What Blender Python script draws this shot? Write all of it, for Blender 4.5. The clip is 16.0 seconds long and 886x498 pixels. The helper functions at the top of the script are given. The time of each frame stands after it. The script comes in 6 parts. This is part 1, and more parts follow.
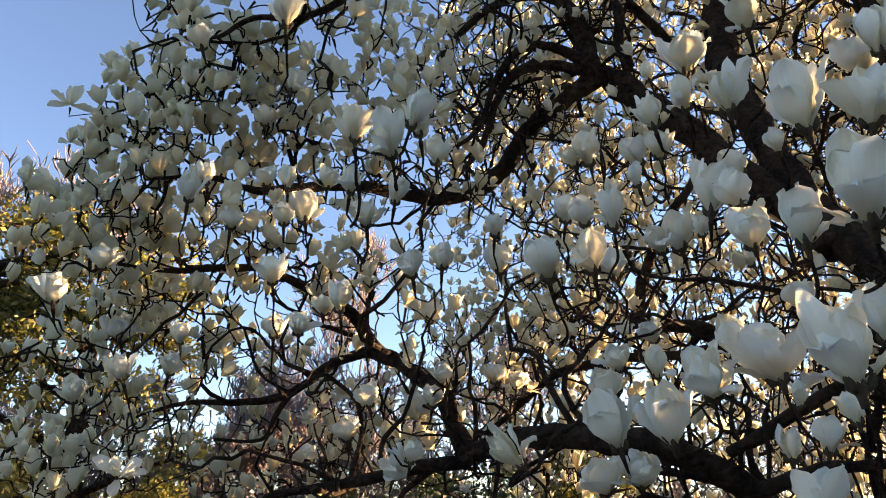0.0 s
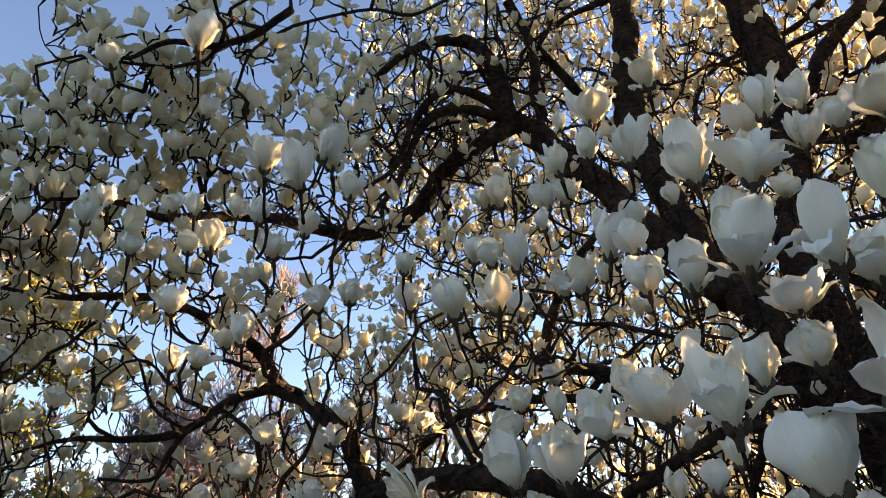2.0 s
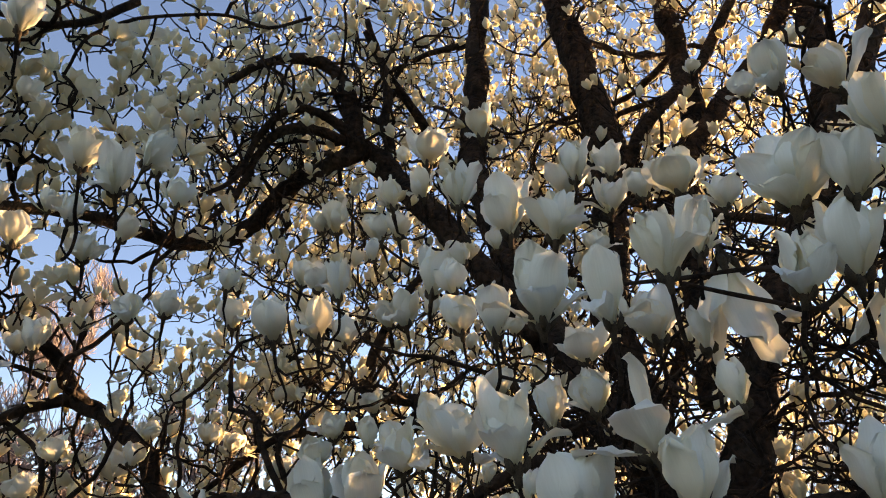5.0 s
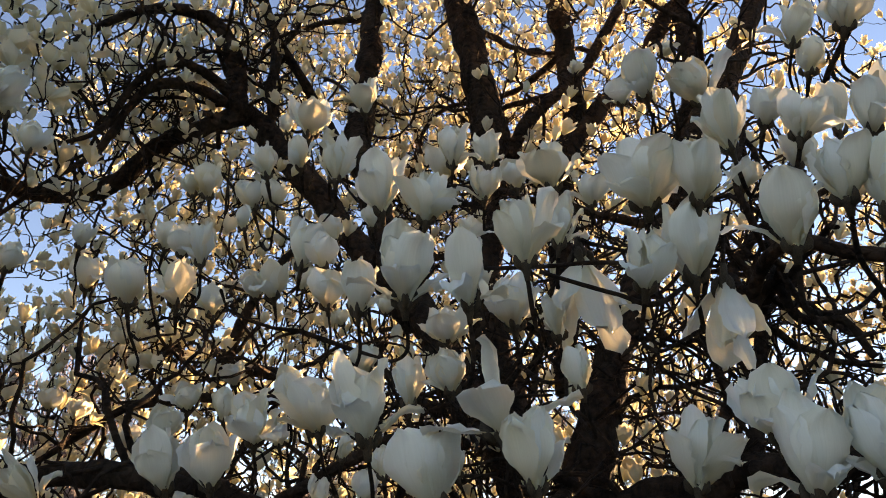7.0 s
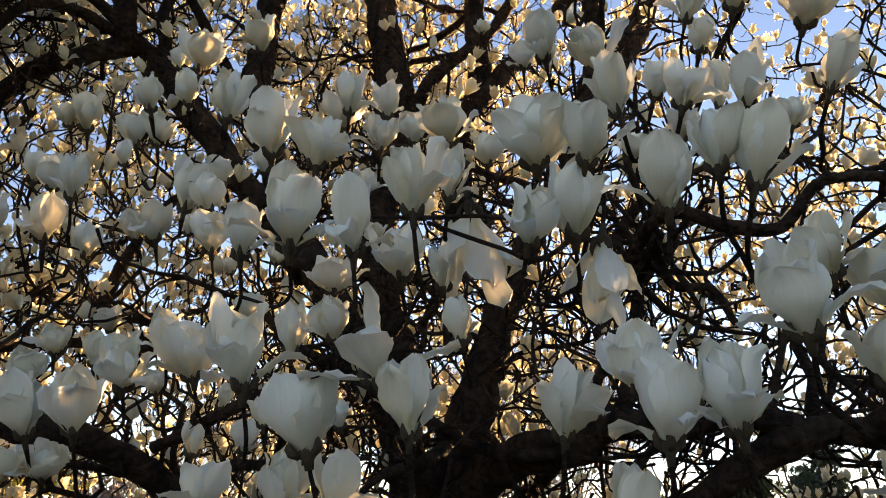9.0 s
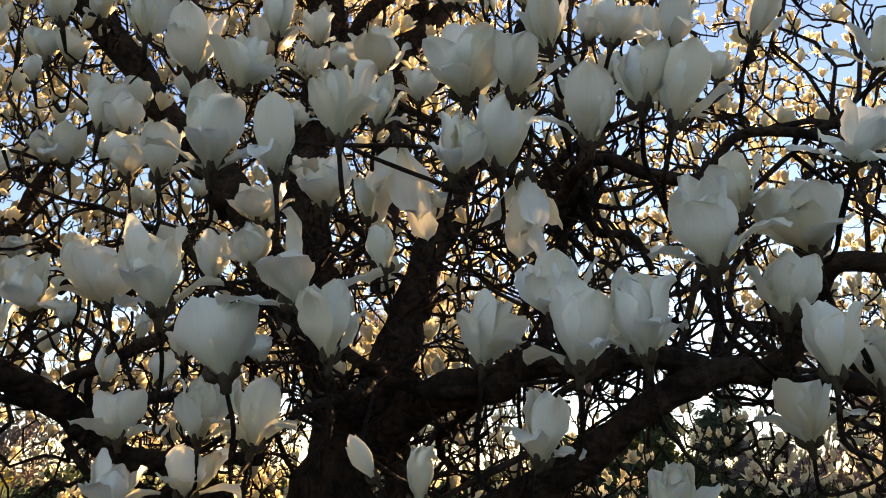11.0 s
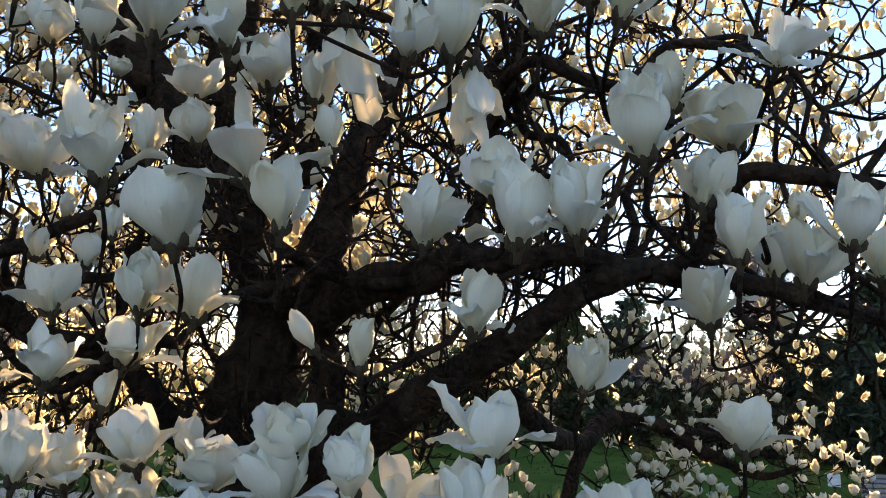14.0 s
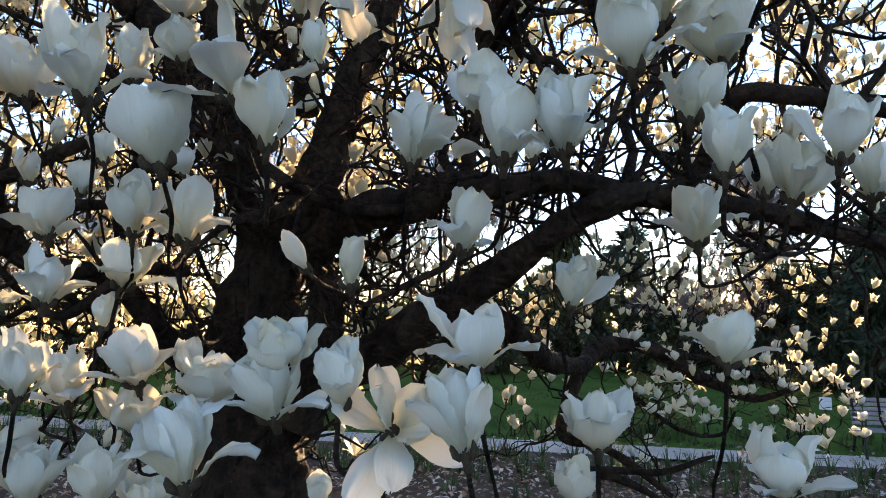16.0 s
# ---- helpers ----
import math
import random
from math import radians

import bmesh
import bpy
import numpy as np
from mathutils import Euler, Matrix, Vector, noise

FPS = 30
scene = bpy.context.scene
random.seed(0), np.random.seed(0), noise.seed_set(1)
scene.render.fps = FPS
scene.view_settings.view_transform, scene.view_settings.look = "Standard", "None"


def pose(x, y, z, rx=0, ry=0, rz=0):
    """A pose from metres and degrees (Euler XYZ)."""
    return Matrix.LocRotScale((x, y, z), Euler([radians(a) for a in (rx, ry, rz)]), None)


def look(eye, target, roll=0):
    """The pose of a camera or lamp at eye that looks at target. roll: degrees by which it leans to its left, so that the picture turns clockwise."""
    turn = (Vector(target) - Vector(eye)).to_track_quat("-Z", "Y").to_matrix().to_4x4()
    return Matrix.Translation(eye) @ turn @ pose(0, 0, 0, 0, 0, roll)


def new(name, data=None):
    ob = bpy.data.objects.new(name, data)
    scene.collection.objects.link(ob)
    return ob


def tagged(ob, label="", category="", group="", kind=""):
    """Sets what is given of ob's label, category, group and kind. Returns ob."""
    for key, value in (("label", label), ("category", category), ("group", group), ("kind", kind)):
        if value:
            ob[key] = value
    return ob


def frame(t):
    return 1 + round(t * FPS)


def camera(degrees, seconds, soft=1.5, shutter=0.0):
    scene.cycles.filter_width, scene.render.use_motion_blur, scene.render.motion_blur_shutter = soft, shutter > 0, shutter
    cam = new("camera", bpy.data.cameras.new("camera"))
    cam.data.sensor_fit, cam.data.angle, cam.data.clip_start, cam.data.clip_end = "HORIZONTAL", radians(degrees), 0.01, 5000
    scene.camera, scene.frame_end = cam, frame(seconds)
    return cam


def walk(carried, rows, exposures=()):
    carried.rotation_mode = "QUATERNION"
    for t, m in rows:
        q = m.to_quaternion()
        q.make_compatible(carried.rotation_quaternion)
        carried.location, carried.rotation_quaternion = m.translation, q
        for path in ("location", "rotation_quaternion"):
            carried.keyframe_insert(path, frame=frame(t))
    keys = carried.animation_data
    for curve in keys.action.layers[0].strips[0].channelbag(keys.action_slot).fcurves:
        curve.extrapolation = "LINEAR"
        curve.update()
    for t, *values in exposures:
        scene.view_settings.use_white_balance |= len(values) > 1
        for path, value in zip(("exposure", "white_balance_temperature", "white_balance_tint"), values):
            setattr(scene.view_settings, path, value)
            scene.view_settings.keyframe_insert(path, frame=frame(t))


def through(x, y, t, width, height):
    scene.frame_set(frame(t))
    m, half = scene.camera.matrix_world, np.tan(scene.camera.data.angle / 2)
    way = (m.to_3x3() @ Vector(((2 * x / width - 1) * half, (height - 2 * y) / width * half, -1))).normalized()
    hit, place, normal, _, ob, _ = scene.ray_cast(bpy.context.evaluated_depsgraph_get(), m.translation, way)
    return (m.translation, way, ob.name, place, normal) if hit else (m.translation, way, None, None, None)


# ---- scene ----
EXPOSURES = [(0, 3.37, 8100, 28), (4, 3.26, 9100, 31), (9, 3.18, 9600, 31), (12.5, 3.30, 9100, 28), (16, 3.64, 7800, 27)]
cam = camera(64.20, 16.0, soft=1.0)
PATH = [
    (0, (-0.000, 0.000, 2.300), (-0.013, 1.864, 3.024), 1.09),
    (0.5, (0.002, -0.007, 2.301), (0.050, 1.845, 3.056), 1.04),
    (1, (0.005, -0.011, 2.301), (0.110, 1.826, 3.086), 0.95),
    (1.5, (0.010, -0.007, 2.301), (0.172, 1.815, 3.110), 0.76),
    (2, (0.017, -0.002, 2.299), (0.238, 1.806, 3.126), 0.58),
    (2.5, (0.025, -0.005, 2.301), (0.310, 1.787, 3.142), 0.46),
    (3, (0.030, -0.008, 2.302), (0.382, 1.765, 3.158), 0.46),
    (3.5, (0.032, -0.017, 2.302), (0.455, 1.733, 3.174), 0.42),
    (4, (0.034, -0.025, 2.301), (0.529, 1.699, 3.187), 0.39),
    (6.5, (0.060, -0.042, 2.296), (0.936, 1.534, 3.161), 0.38),
    (7, (0.062, -0.042, 2.294), (1.016, 1.499, 3.140), 0.36),
    (7.5, (0.067, -0.040, 2.292), (1.094, 1.466, 3.113), 0.29),
    (8, (0.071, -0.036, 2.290), (1.165, 1.437, 3.085), 0.14),
    (8.5, (0.076, -0.038, 2.288), (1.233, 1.402, 3.055), 0.06),
    (9, (0.081, -0.040, 2.286), (1.293, 1.369, 3.024), -0.01),
    (11.5, (0.091, -0.040, 2.262), (1.517, 1.248, 2.816), 0.09),
    (12, (0.084, -0.038, 2.257), (1.546, 1.226, 2.771), 0.28),
    (12.5, (0.073, -0.040, 2.252), (1.572, 1.198, 2.723), 0.52),
    (13, (0.059, -0.046, 2.247), (1.592, 1.167, 2.672), 0.64),
    (13.5, (0.049, -0.045, 2.239), (1.607, 1.149, 2.619), 0.74),
    (14, (0.048, -0.041, 2.233), (1.627, 1.141, 2.563), 0.88),
    (14.5, (0.049, -0.044, 2.227), (1.642, 1.133, 2.509), 0.90),
    (15, (0.052, -0.044, 2.222), (1.651, 1.135, 2.456), 0.83),
    (15.5, (0.051, -0.047, 2.220), (1.650, 1.139, 2.407), 0.70),
    (16, (0.055, -0.055, 2.215), (1.652, 1.141, 2.354), 0.50),
]
walk(cam, [(t, look(eye, target, roll)) for t, eye, target, roll in PATH], EXPOSURES)

# ---- light ----
SUN_AZ, SUN_EL = 66.77, 5.34          # degrees clockwise from +y, above the horizon
SUN_WAY = Vector((math.sin(radians(SUN_AZ)) * math.cos(radians(SUN_EL)),
                  math.cos(radians(SUN_AZ)) * math.cos(radians(SUN_EL)), math.sin(radians(SUN_EL))))
world = bpy.data.worlds.new("sky")
scene.world = world
world.use_nodes = True
wn = world.node_tree.nodes
sky = wn.new("ShaderNodeTexSky")
sky.sky_type = "NISHITA"
sky.sun_disc = False
sky.sun_elevation = radians(SUN_EL)
sky.sun_rotation = radians(SUN_AZ)
sky.air_density, sky.dust_density, sky.ozone_density = 1.0, 0.0, 2.3
sky.altitude = 2800
wn["Background"].inputs["Strength"].default_value = 0.066
world.node_tree.links.new(sky.outputs["Color"], wn["Background"].inputs["Color"])
sun = new("sun", bpy.data.lights.new("sun", "SUN"))
sun.data.energy, sun.data.angle, sun.data.color = 5.0, radians(0.53), (1.0, 0.77, 0.45)
sun.matrix_world = look(SUN_WAY * 60, (0, 0, 0))

# ---- materials ----


def material(name):
    m = bpy.data.materials.new(name)
    m.use_nodes = True
    nt = m.node_tree
    return m, nt, nt.nodes["Principled BSDF"]


def node(nt, kind, **values):
    n = nt.nodes.new(kind)
    for key, value in values.items():
        n.inputs[key].default_value = value
    return n


def ramp(nt, source, *stops):
    r = nt.nodes.new("ShaderNodeValToRGB")
    el = r.color_ramp.elements
    el[0].position, el[0].color = stops[0][0], (*stops[0][1], 1)
    el[1].position, el[1].color = stops[-1][0], (*stops[-1][1], 1)
    for p, c in stops[1:-1]:
        el.new(p).color = (*c, 1)
    nt.links.new(source, r.inputs["Fac"])
    return r.outputs["Color"]


def mixed(nt, fac, a, b, blend="MIX"):
    n = nt.nodes.new("ShaderNodeMix")
    n.data_type, n.blend_type = "RGBA", blend
    for value, socket in ((fac, n.inputs[0]), (a, n.inputs[6]), (b, n.inputs[7])):
        if isinstance(value, bpy.types.NodeSocket):
            nt.links.new(value, socket)
        elif isinstance(value, tuple):
            socket.default_value = (*value, 1)
        else:
            socket.default_value = value
    return n.outputs[2]


def noise_tex(nt, scale, detail=4.0, rough=0.6, coord="Object", stretch=None):
    co = nt.nodes.new("ShaderNodeTexCoord").outputs[coord]
    if stretch:
        mp = nt.nodes.new("ShaderNodeMapping")
        mp.inputs["Scale"].default_value = stretch
        nt.links.new(co, mp.inputs["Vector"])
        co = mp.outputs["Vector"]
    n = node(nt, "ShaderNodeTexNoise", Scale=scale, Detail=detail, Roughness=rough)
    nt.links.new(co, n.inputs["Vector"])
    return n.outputs["Fac"]


def bumped(nt, bsdf, height, strength, distance):
    b = node(nt, "ShaderNodeBump", Strength=strength, Distance=distance)
    nt.links.new(height, b.inputs["Height"])
    nt.links.new(b.outputs["Normal"], bsdf.inputs["Normal"])
    return b


def petal_material(name, tip, base, rand):
    """Thin waxy tepal: fine veins along its length, greenish cream towards its foot, light passing through."""
    m, nt, bsdf = material(name)
    uv = nt.nodes.new("ShaderNodeUVMap")
    sep = nt.nodes.new("ShaderNodeSeparateXYZ")
    nt.links.new(uv.outputs["UV"], sep.inputs["Vector"])
    body = ramp(nt, sep.outputs["Y"], (0.0, base), (0.22, tuple(0.5 * (a + b) for a, b in zip(base, tip))), (0.5, tip), (1.0, tip))
    mp = nt.nodes.new("ShaderNodeMapping")
    mp.inputs["Scale"].default_value = (26.0, 1.6, 1.0)
    nt.links.new(uv.outputs["UV"], mp.inputs["Vector"])
    veins = node(nt, "ShaderNodeTexNoise", Scale=1.0, Detail=3.0, Roughness=0.5)
    nt.links.new(mp.outputs["Vector"], veins.inputs["Vector"])
    info = nt.nodes.new("ShaderNodeObjectInfo") if rand == "object" else nt.nodes.new("ShaderNodeNewGeometry")
    pick = info.outputs["Random"] if rand == "object" else info.outputs["Random Per Island"]
    tint = ramp(nt, pick, (0.0, (0.96, 0.90, 0.78)), (0.35, (1.0, 0.99, 0.95)), (1.0, (0.94, 0.97, 1.0)))
    col = mixed(nt, 1.0, body, tint, "MULTIPLY")
    stain = noise_tex(nt, 30.0, 3.0)
    col = mixed(nt, ramp(nt, stain, (0.66, (0, 0, 0)), (0.8, (0.35, 0.35, 0.35))), col, (0.55, 0.45, 0.30))
    col = mixed(nt, ramp(nt, veins.outputs["Fac"], (0.35, (0.0, 0.0, 0.0)), (0.75, (0.22, 0.22, 0.22))), col, (0.62, 0.62, 0.50))
    nt.links.new(col, bsdf.inputs["Base Color"])
    bsdf.inputs["Roughness"].default_value = 0.42
    bsdf.inputs["Specular IOR Level"].default_value = 0.35
    bumped(nt, bsdf, veins.outputs["Fac"], 0.35, 0.002)
    tr = nt.nodes.new("ShaderNodeBsdfTranslucent")
    nt.links.new(mixed(nt, 1.0, col, (1.0, 0.96, 0.86), "MULTIPLY"), tr.inputs["Color"])
    mx = nt.nodes.new("ShaderNodeMixShader")
    mx.inputs[0].default_value = 0.40 if rand == "object" else 0.52
    nt.links.new(bsdf.outputs[0], mx.inputs[1])
    nt.links.new(tr.outputs[0], mx.inputs[2])
    nt.links.new(mx.outputs[0], nt.nodes["Material Output"].inputs["Surface"])
    return m


def bark_material(name, dark, light, scale):
    m, nt, bsdf = material(name)
    n1 = noise_tex(nt, scale, 6.0, 0.7)
    n2 = noise_tex(nt, scale * 0.18, 3.0)
    vor = node(nt, "ShaderNodeTexVoronoi", Scale=scale * 1.3)
    ridge = noise_tex(nt, scale * 0.7, 5.0, 0.65, "Object", (1.0, 1.0, 0.25))
    vor.feature = "DISTANCE_TO_EDGE"
    nt.links.new(nt.nodes.new("ShaderNodeTexCoord").outputs["Object"], vor.inputs["Vector"])
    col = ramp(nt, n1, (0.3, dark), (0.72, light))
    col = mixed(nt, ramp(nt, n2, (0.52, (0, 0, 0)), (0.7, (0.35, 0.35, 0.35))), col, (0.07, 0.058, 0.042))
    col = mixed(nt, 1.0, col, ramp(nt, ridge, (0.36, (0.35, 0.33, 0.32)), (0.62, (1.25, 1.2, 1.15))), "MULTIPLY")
    nt.links.new(col, bsdf.inputs["Base Color"])
    bsdf.inputs["Roughness"].default_value = 0.85
    bsdf.inputs["Specular IOR Level"].default_value = 0.12
    add = nt.nodes.new("ShaderNodeMath")
    add.operation = "MULTIPLY_ADD"
    nt.links.new(vor.outputs["Distance"], add.inputs[0])
    add.inputs[1].default_value = 1.2
    nt.links.new(n1, add.inputs[2])
    bumped(nt, bsdf, add.outputs[0], 1.0, 0.03)
    return m


def leaf_material(name, a, b, c, through=0.3):
    m, nt, bsdf = material(name)
    geo = nt.nodes.new("ShaderNodeNewGeometry")
    col = ramp(nt, geo.outputs["Random Per Island"], (0.0, a), (0.5, b), (1.0, c))
    big = noise_tex(nt, 0.9, 2.0)
    col = mixed(nt, 1.0, col, ramp(nt, big, (0.3, (0.65, 0.65, 0.65)), (0.7, (1.1, 1.1, 1.0))), "MULTIPLY")
    nt.links.new(col, bsdf.inputs["Base Color"])
    bsdf.inputs["Roughness"].default_value = 0.55
    tr = nt.nodes.new("ShaderNodeBsdfTranslucent")
    nt.links.new(col, tr.inputs["Color"])
    mx = nt.nodes.new("ShaderNodeMixShader")
    mx.inputs[0].default_value = through
    nt.links.new(bsdf.outputs[0], mx.inputs[1])
    nt.links.new(tr.outputs[0], mx.inputs[2])
    nt.links.new(mx.outputs[0], nt.nodes["Material Output"].inputs["Surface"])
    return m


def mottled(name, stops, scale, rough=0.9, bump=0.4, dist=0.02, fine=None, shine=0.3):
    m, nt, bsdf = material(name)
    bsdf.inputs["Specular IOR Level"].default_value = shine
    col = ramp(nt, noise_tex(nt, scale, 6.0, 0.65), *stops)
    small = noise_tex(nt, fine or scale * 9, 5.0, 0.7)
    col = mixed(nt, 1.0, col, ramp(nt, small, (0.3, (0.7, 0.7, 0.7)), (0.7, (1.15, 1.15, 1.15))), "MULTIPLY")
    nt.links.new(col, bsdf.inputs["Base Color"])
    bsdf.inputs["Roughness"].default_value = rough
    bumped(nt, bsdf, small, bump, dist)
    return m


PETAL = petal_material("magnolia_tepal", (0.88, 0.875, 0.81), (0.68, 0.65, 0.46), "object")
# far tepals: the low sun's gold is put into their colour
PETAL_FAR = petal_material("magnolia_tepal_sunlit_tint", (0.84, 0.80, 0.66), (0.64, 0.58, 0.38), "island")
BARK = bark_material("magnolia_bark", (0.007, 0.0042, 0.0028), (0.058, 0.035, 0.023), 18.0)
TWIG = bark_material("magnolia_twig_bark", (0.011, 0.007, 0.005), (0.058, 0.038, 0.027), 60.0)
CALYX = mottled("bud_scale", ((0.3, (0.030, 0.020, 0.012)), (0.7, (0.085, 0.06, 0.035))), 60.0, 0.9, 0.5, 0.002)
BARE = bark_material("pale_tree_bark", (0.09, 0.065, 0.055), (0.24, 0.18, 0.16), 8.0)
BARE_TWIG = mottled("reddish_twig", ((0.3, (0.125, 0.095, 0.093)), (0.7, (0.24, 0.19, 0.187))), 2.0, 0.8, 0.2)
CONIFER = leaf_material("conifer_needle", (0.028, 0.045, 0.026), (0.045, 0.068, 0.036), (0.07, 0.088, 0.045), 0.3)
SHRUB = leaf_material("dark_shrub_leaf", (0.02, 0.04, 0.015), (0.035, 0.06, 0.02), (0.07, 0.09, 0.03), 0.2)
GOLDEN = leaf_material("golden_evergreen_leaf", (0.07, 0.08, 0.015), (0.14, 0.14, 0.03), (0.24, 0.20, 0.05), 0.35)
BLADE = leaf_material("bulb_leaf", (0.03, 0.07, 0.02), (0.06, 0.11, 0.03), (0.14, 0.18, 0.06), 0.35)
FAR_WOOD = leaf_material("far_wood_twigs", (0.06, 0.05, 0.05), (0.10, 0.085, 0.08), (0.13, 0.11, 0.09), 0.2)
LITTER = leaf_material("fallen_leaf_and_petal", (0.22, 0.11, 0.06), (0.48, 0.29, 0.18), (0.86, 0.80, 0.74), 0.2)
LAWN = mottled("lawn", ((0.3, (0.045, 0.09, 0.018)), (0.55, (0.075, 0.14, 0.028)), (0.75, (0.13, 0.17, 0.04))), 0.5, 1.0, 0.08, 0.004, 40.0, 0.02)
SOIL = mottled("soil", ((0.3, (0.07, 0.047, 0.033)), (0.7, (0.19, 0.13, 0.09))), 2.5, 1.0, 0.7, 0.03, 30.0, 0.05)
PATH_STONE = mottled("path_gravel", ((0.3, (0.50, 0.43, 0.36)), (0.7, (0.66, 0.58, 0.49))), 1.2, 1.0, 0.4, 0.01, 60.0, 0.1)
KERB = mottled("kerb_stone", ((0.3, (0.22, 0.21, 0.19)), (0.7, (0.36, 0.34, 0.31))), 5.0, 0.85, 0.4, 0.005)
BENCH_WOOD = mottled("weathered_bench_wood", ((0.3, (0.16, 0.14, 0.15)), (0.7, (0.30, 0.27, 0.28))), 6.0, 0.7, 0.4, 0.004)
IRON = mottled("dark_iron", ((0.3, (0.015, 0.015, 0.015)), (0.7, (0.04, 0.038, 0.035))), 10.0, 0.5, 0.2, 0.002)
SIGN_WHITE = mottled("sign_enamel", ((0.3, (0.66, 0.66, 0.64)), (0.7, (0.78, 0.78, 0.76))), 4.0, 0.4, 0.05, 0.001)

# ---- building blocks ----
rng = np.random.default_rng(7)


def mesh_of(name, verts, faces, mat, uvs=None, smooth=True):
    me = bpy.data.meshes.new(name)
    me.from_pydata(np.asarray(verts, dtype=float).tolist(), [], faces)
    if uvs is not None:
        lay = me.uv_layers.new(name="UVMap")
        idx = np.empty(len(me.loops), dtype=np.int32)
        me.loops.foreach_get("vertex_index", idx)
        lay.data.foreach_set("uv", np.asarray(uvs, dtype=np.float32)[idx].ravel())
    me.materials.append(mat)
    if smooth:
        me.polygons.foreach_set("use_smooth", [True] * len(me.polygons))
    me.update()
    return me


def under(ob, parent):
    """Hang ob, placed in the world, under a parent that does not move."""
    ob.parent = parent
    ob.matrix_parent_inverse = parent.matrix_world.inverted()
    return ob


def thing(name, at, label, category, group=""):
    ob = new(name)
    ob.empty_display_size = 0.1
    ob.matrix_world = Matrix.Translation(at)
    return tagged(ob, label, category, group)


def part(name, me, parent, label="", kind=""):
    return under(tagged(new(name, me), label, kind=kind), parent)


def frames_along(p):
    """Tangents and two normals along a polyline, carried without twist."""
    t = np.gradient(p, axis=0)
    t /= np.linalg.norm(t, axis=1)[:, None] + 1e-9
    a = np.cross(t[0], (0.3, 0.2, 0.93))
    n = [a / (np.linalg.norm(a) + 1e-9)]
    for k in range(1, len(p)):
        v = n[-1] - t[k] * (n[-1] @ t[k])
        n.append(v / (math.sqrt(v @ v) + 1e-9))
    n = np.array(n)
    return t, n, np.cross(t, n)


TUBED = {}       # vertices so far in each list
WOUND = {}       # quads round a tube, by its rings and sides


def tube(p, r, sides, out_v, out_f, lump=0.0, seed=0.0):
    """Add a closed tapered tube round the polyline p to the lists of vertices and faces."""
    p, r = np.asarray(p, float), np.asarray(r, float)
    _, n, b = frames_along(p)
    a = np.arange(sides) * 2 * math.pi / sides
    base = TUBED[id(out_v)] if out_v else 0
    ring = n[:, None] * np.cos(a)[None, :, None] + b[:, None] * np.sin(a)[None, :, None]
    rr = np.repeat(r[:, None], sides, 1)
    if lump:
        for i in range(len(p)):
            for j in range(sides):
                q = Vector(p[i] + ring[i, j] * r[i])
                rr[i, j] *= 1 + lump * (noise.noise(q * 5.0 + Vector((seed, 0, 0))) + 0.7 * noise.noise(q * 16.0) + 0.4 * noise.noise(q * 40.0))
    v = p[:, None] + ring * rr[:, :, None]
    out_v.append(np.concatenate([v.reshape(-1, 3), p[:1], p[-1:]]))
    m = len(p)
    TUBED[id(out_v)] = base + m * sides + 2
    if (m, sides) not in WOUND:
        i, j = np.meshgrid(np.arange(m - 1), np.arange(sides), indexing="ij")
        k = (j + 1) % sides
        WOUND[m, sides] = np.stack([i * sides + j, i * sides + k, (i + 1) * sides + k, (i + 1) * sides + j], axis=-1).reshape(-1, 4)
    out_f.extend((WOUND[m, sides] + base).tolist())
    s0, s1 = base + m * sides, base + m * sides + 1
    for j in range(sides if sides > 3 else 0):
        k = (j + 1) % sides
        out_f.append((s0, base + k, base + j))
        out_f.append((s1, base + (m - 1) * sides + j, base + (m - 1) * sides + k))


def spline(q, per):
    """Catmull-Rom through rows of any width."""
    q = np.asarray(q, float)
    e = np.vstack([2 * q[0] - q[1], q, 2 * q[-1] - q[-2]])
    out = []
    for i in range(1, len(e) - 2):
        for s in np.arange(per) / per:
            a, b, c, d = e[i - 1], e[i], e[i + 1], e[i + 2]
            out.append(0.5 * (2 * b + (c - a) * s + (2 * a - 5 * b + 4 * c - d) * s * s + (3 * b - a - 3 * c + d) * s ** 3))
    out.append(q[-1])
    return np.array(out)


# ---- ground ----
ALONG, ACROSS = Vector((-0.432, 0.902, 0)), Vector((0.902, 0.432, 0))   # the path's run, and away from the tree


def laid(s, n, z=0.0):
    return Vector((0, 0, z)) + ALONG * s + ACROSS * n


def sheet(name, s0, s1, n0, n1, z, mat, cells_s, cells_n, wave=0.0, edge=0.0):
    """A gently uneven slab top with sides, laid along the path."""
    vs, fs = [], []
    for i in range(cells_s + 1):
        for j in range(cells_n + 1):
            s, n = s0 + (s1 - s0) * i / cells_s, n0 + (n1 - n0) * j / cells_n
            p = laid(s, n)
            if edge and j in (0, cells_n):
                p += ACROSS * edge * noise.noise(p * 0.8)
            p.z = z + wave * noise.noise(p * 0.5) + 0.3 * wave * noise.noise(p * 2.3)
            vs.append(p)
    w = cells_n + 1
    for i in range(cells_s):
        for j in range(cells_n):
            fs.append((i * w + j, (i + 1) * w + j, (i + 1) * w + j + 1, i * w + j + 1))
    ob = new(name, mesh_of(name, vs, fs, mat))
    return ob


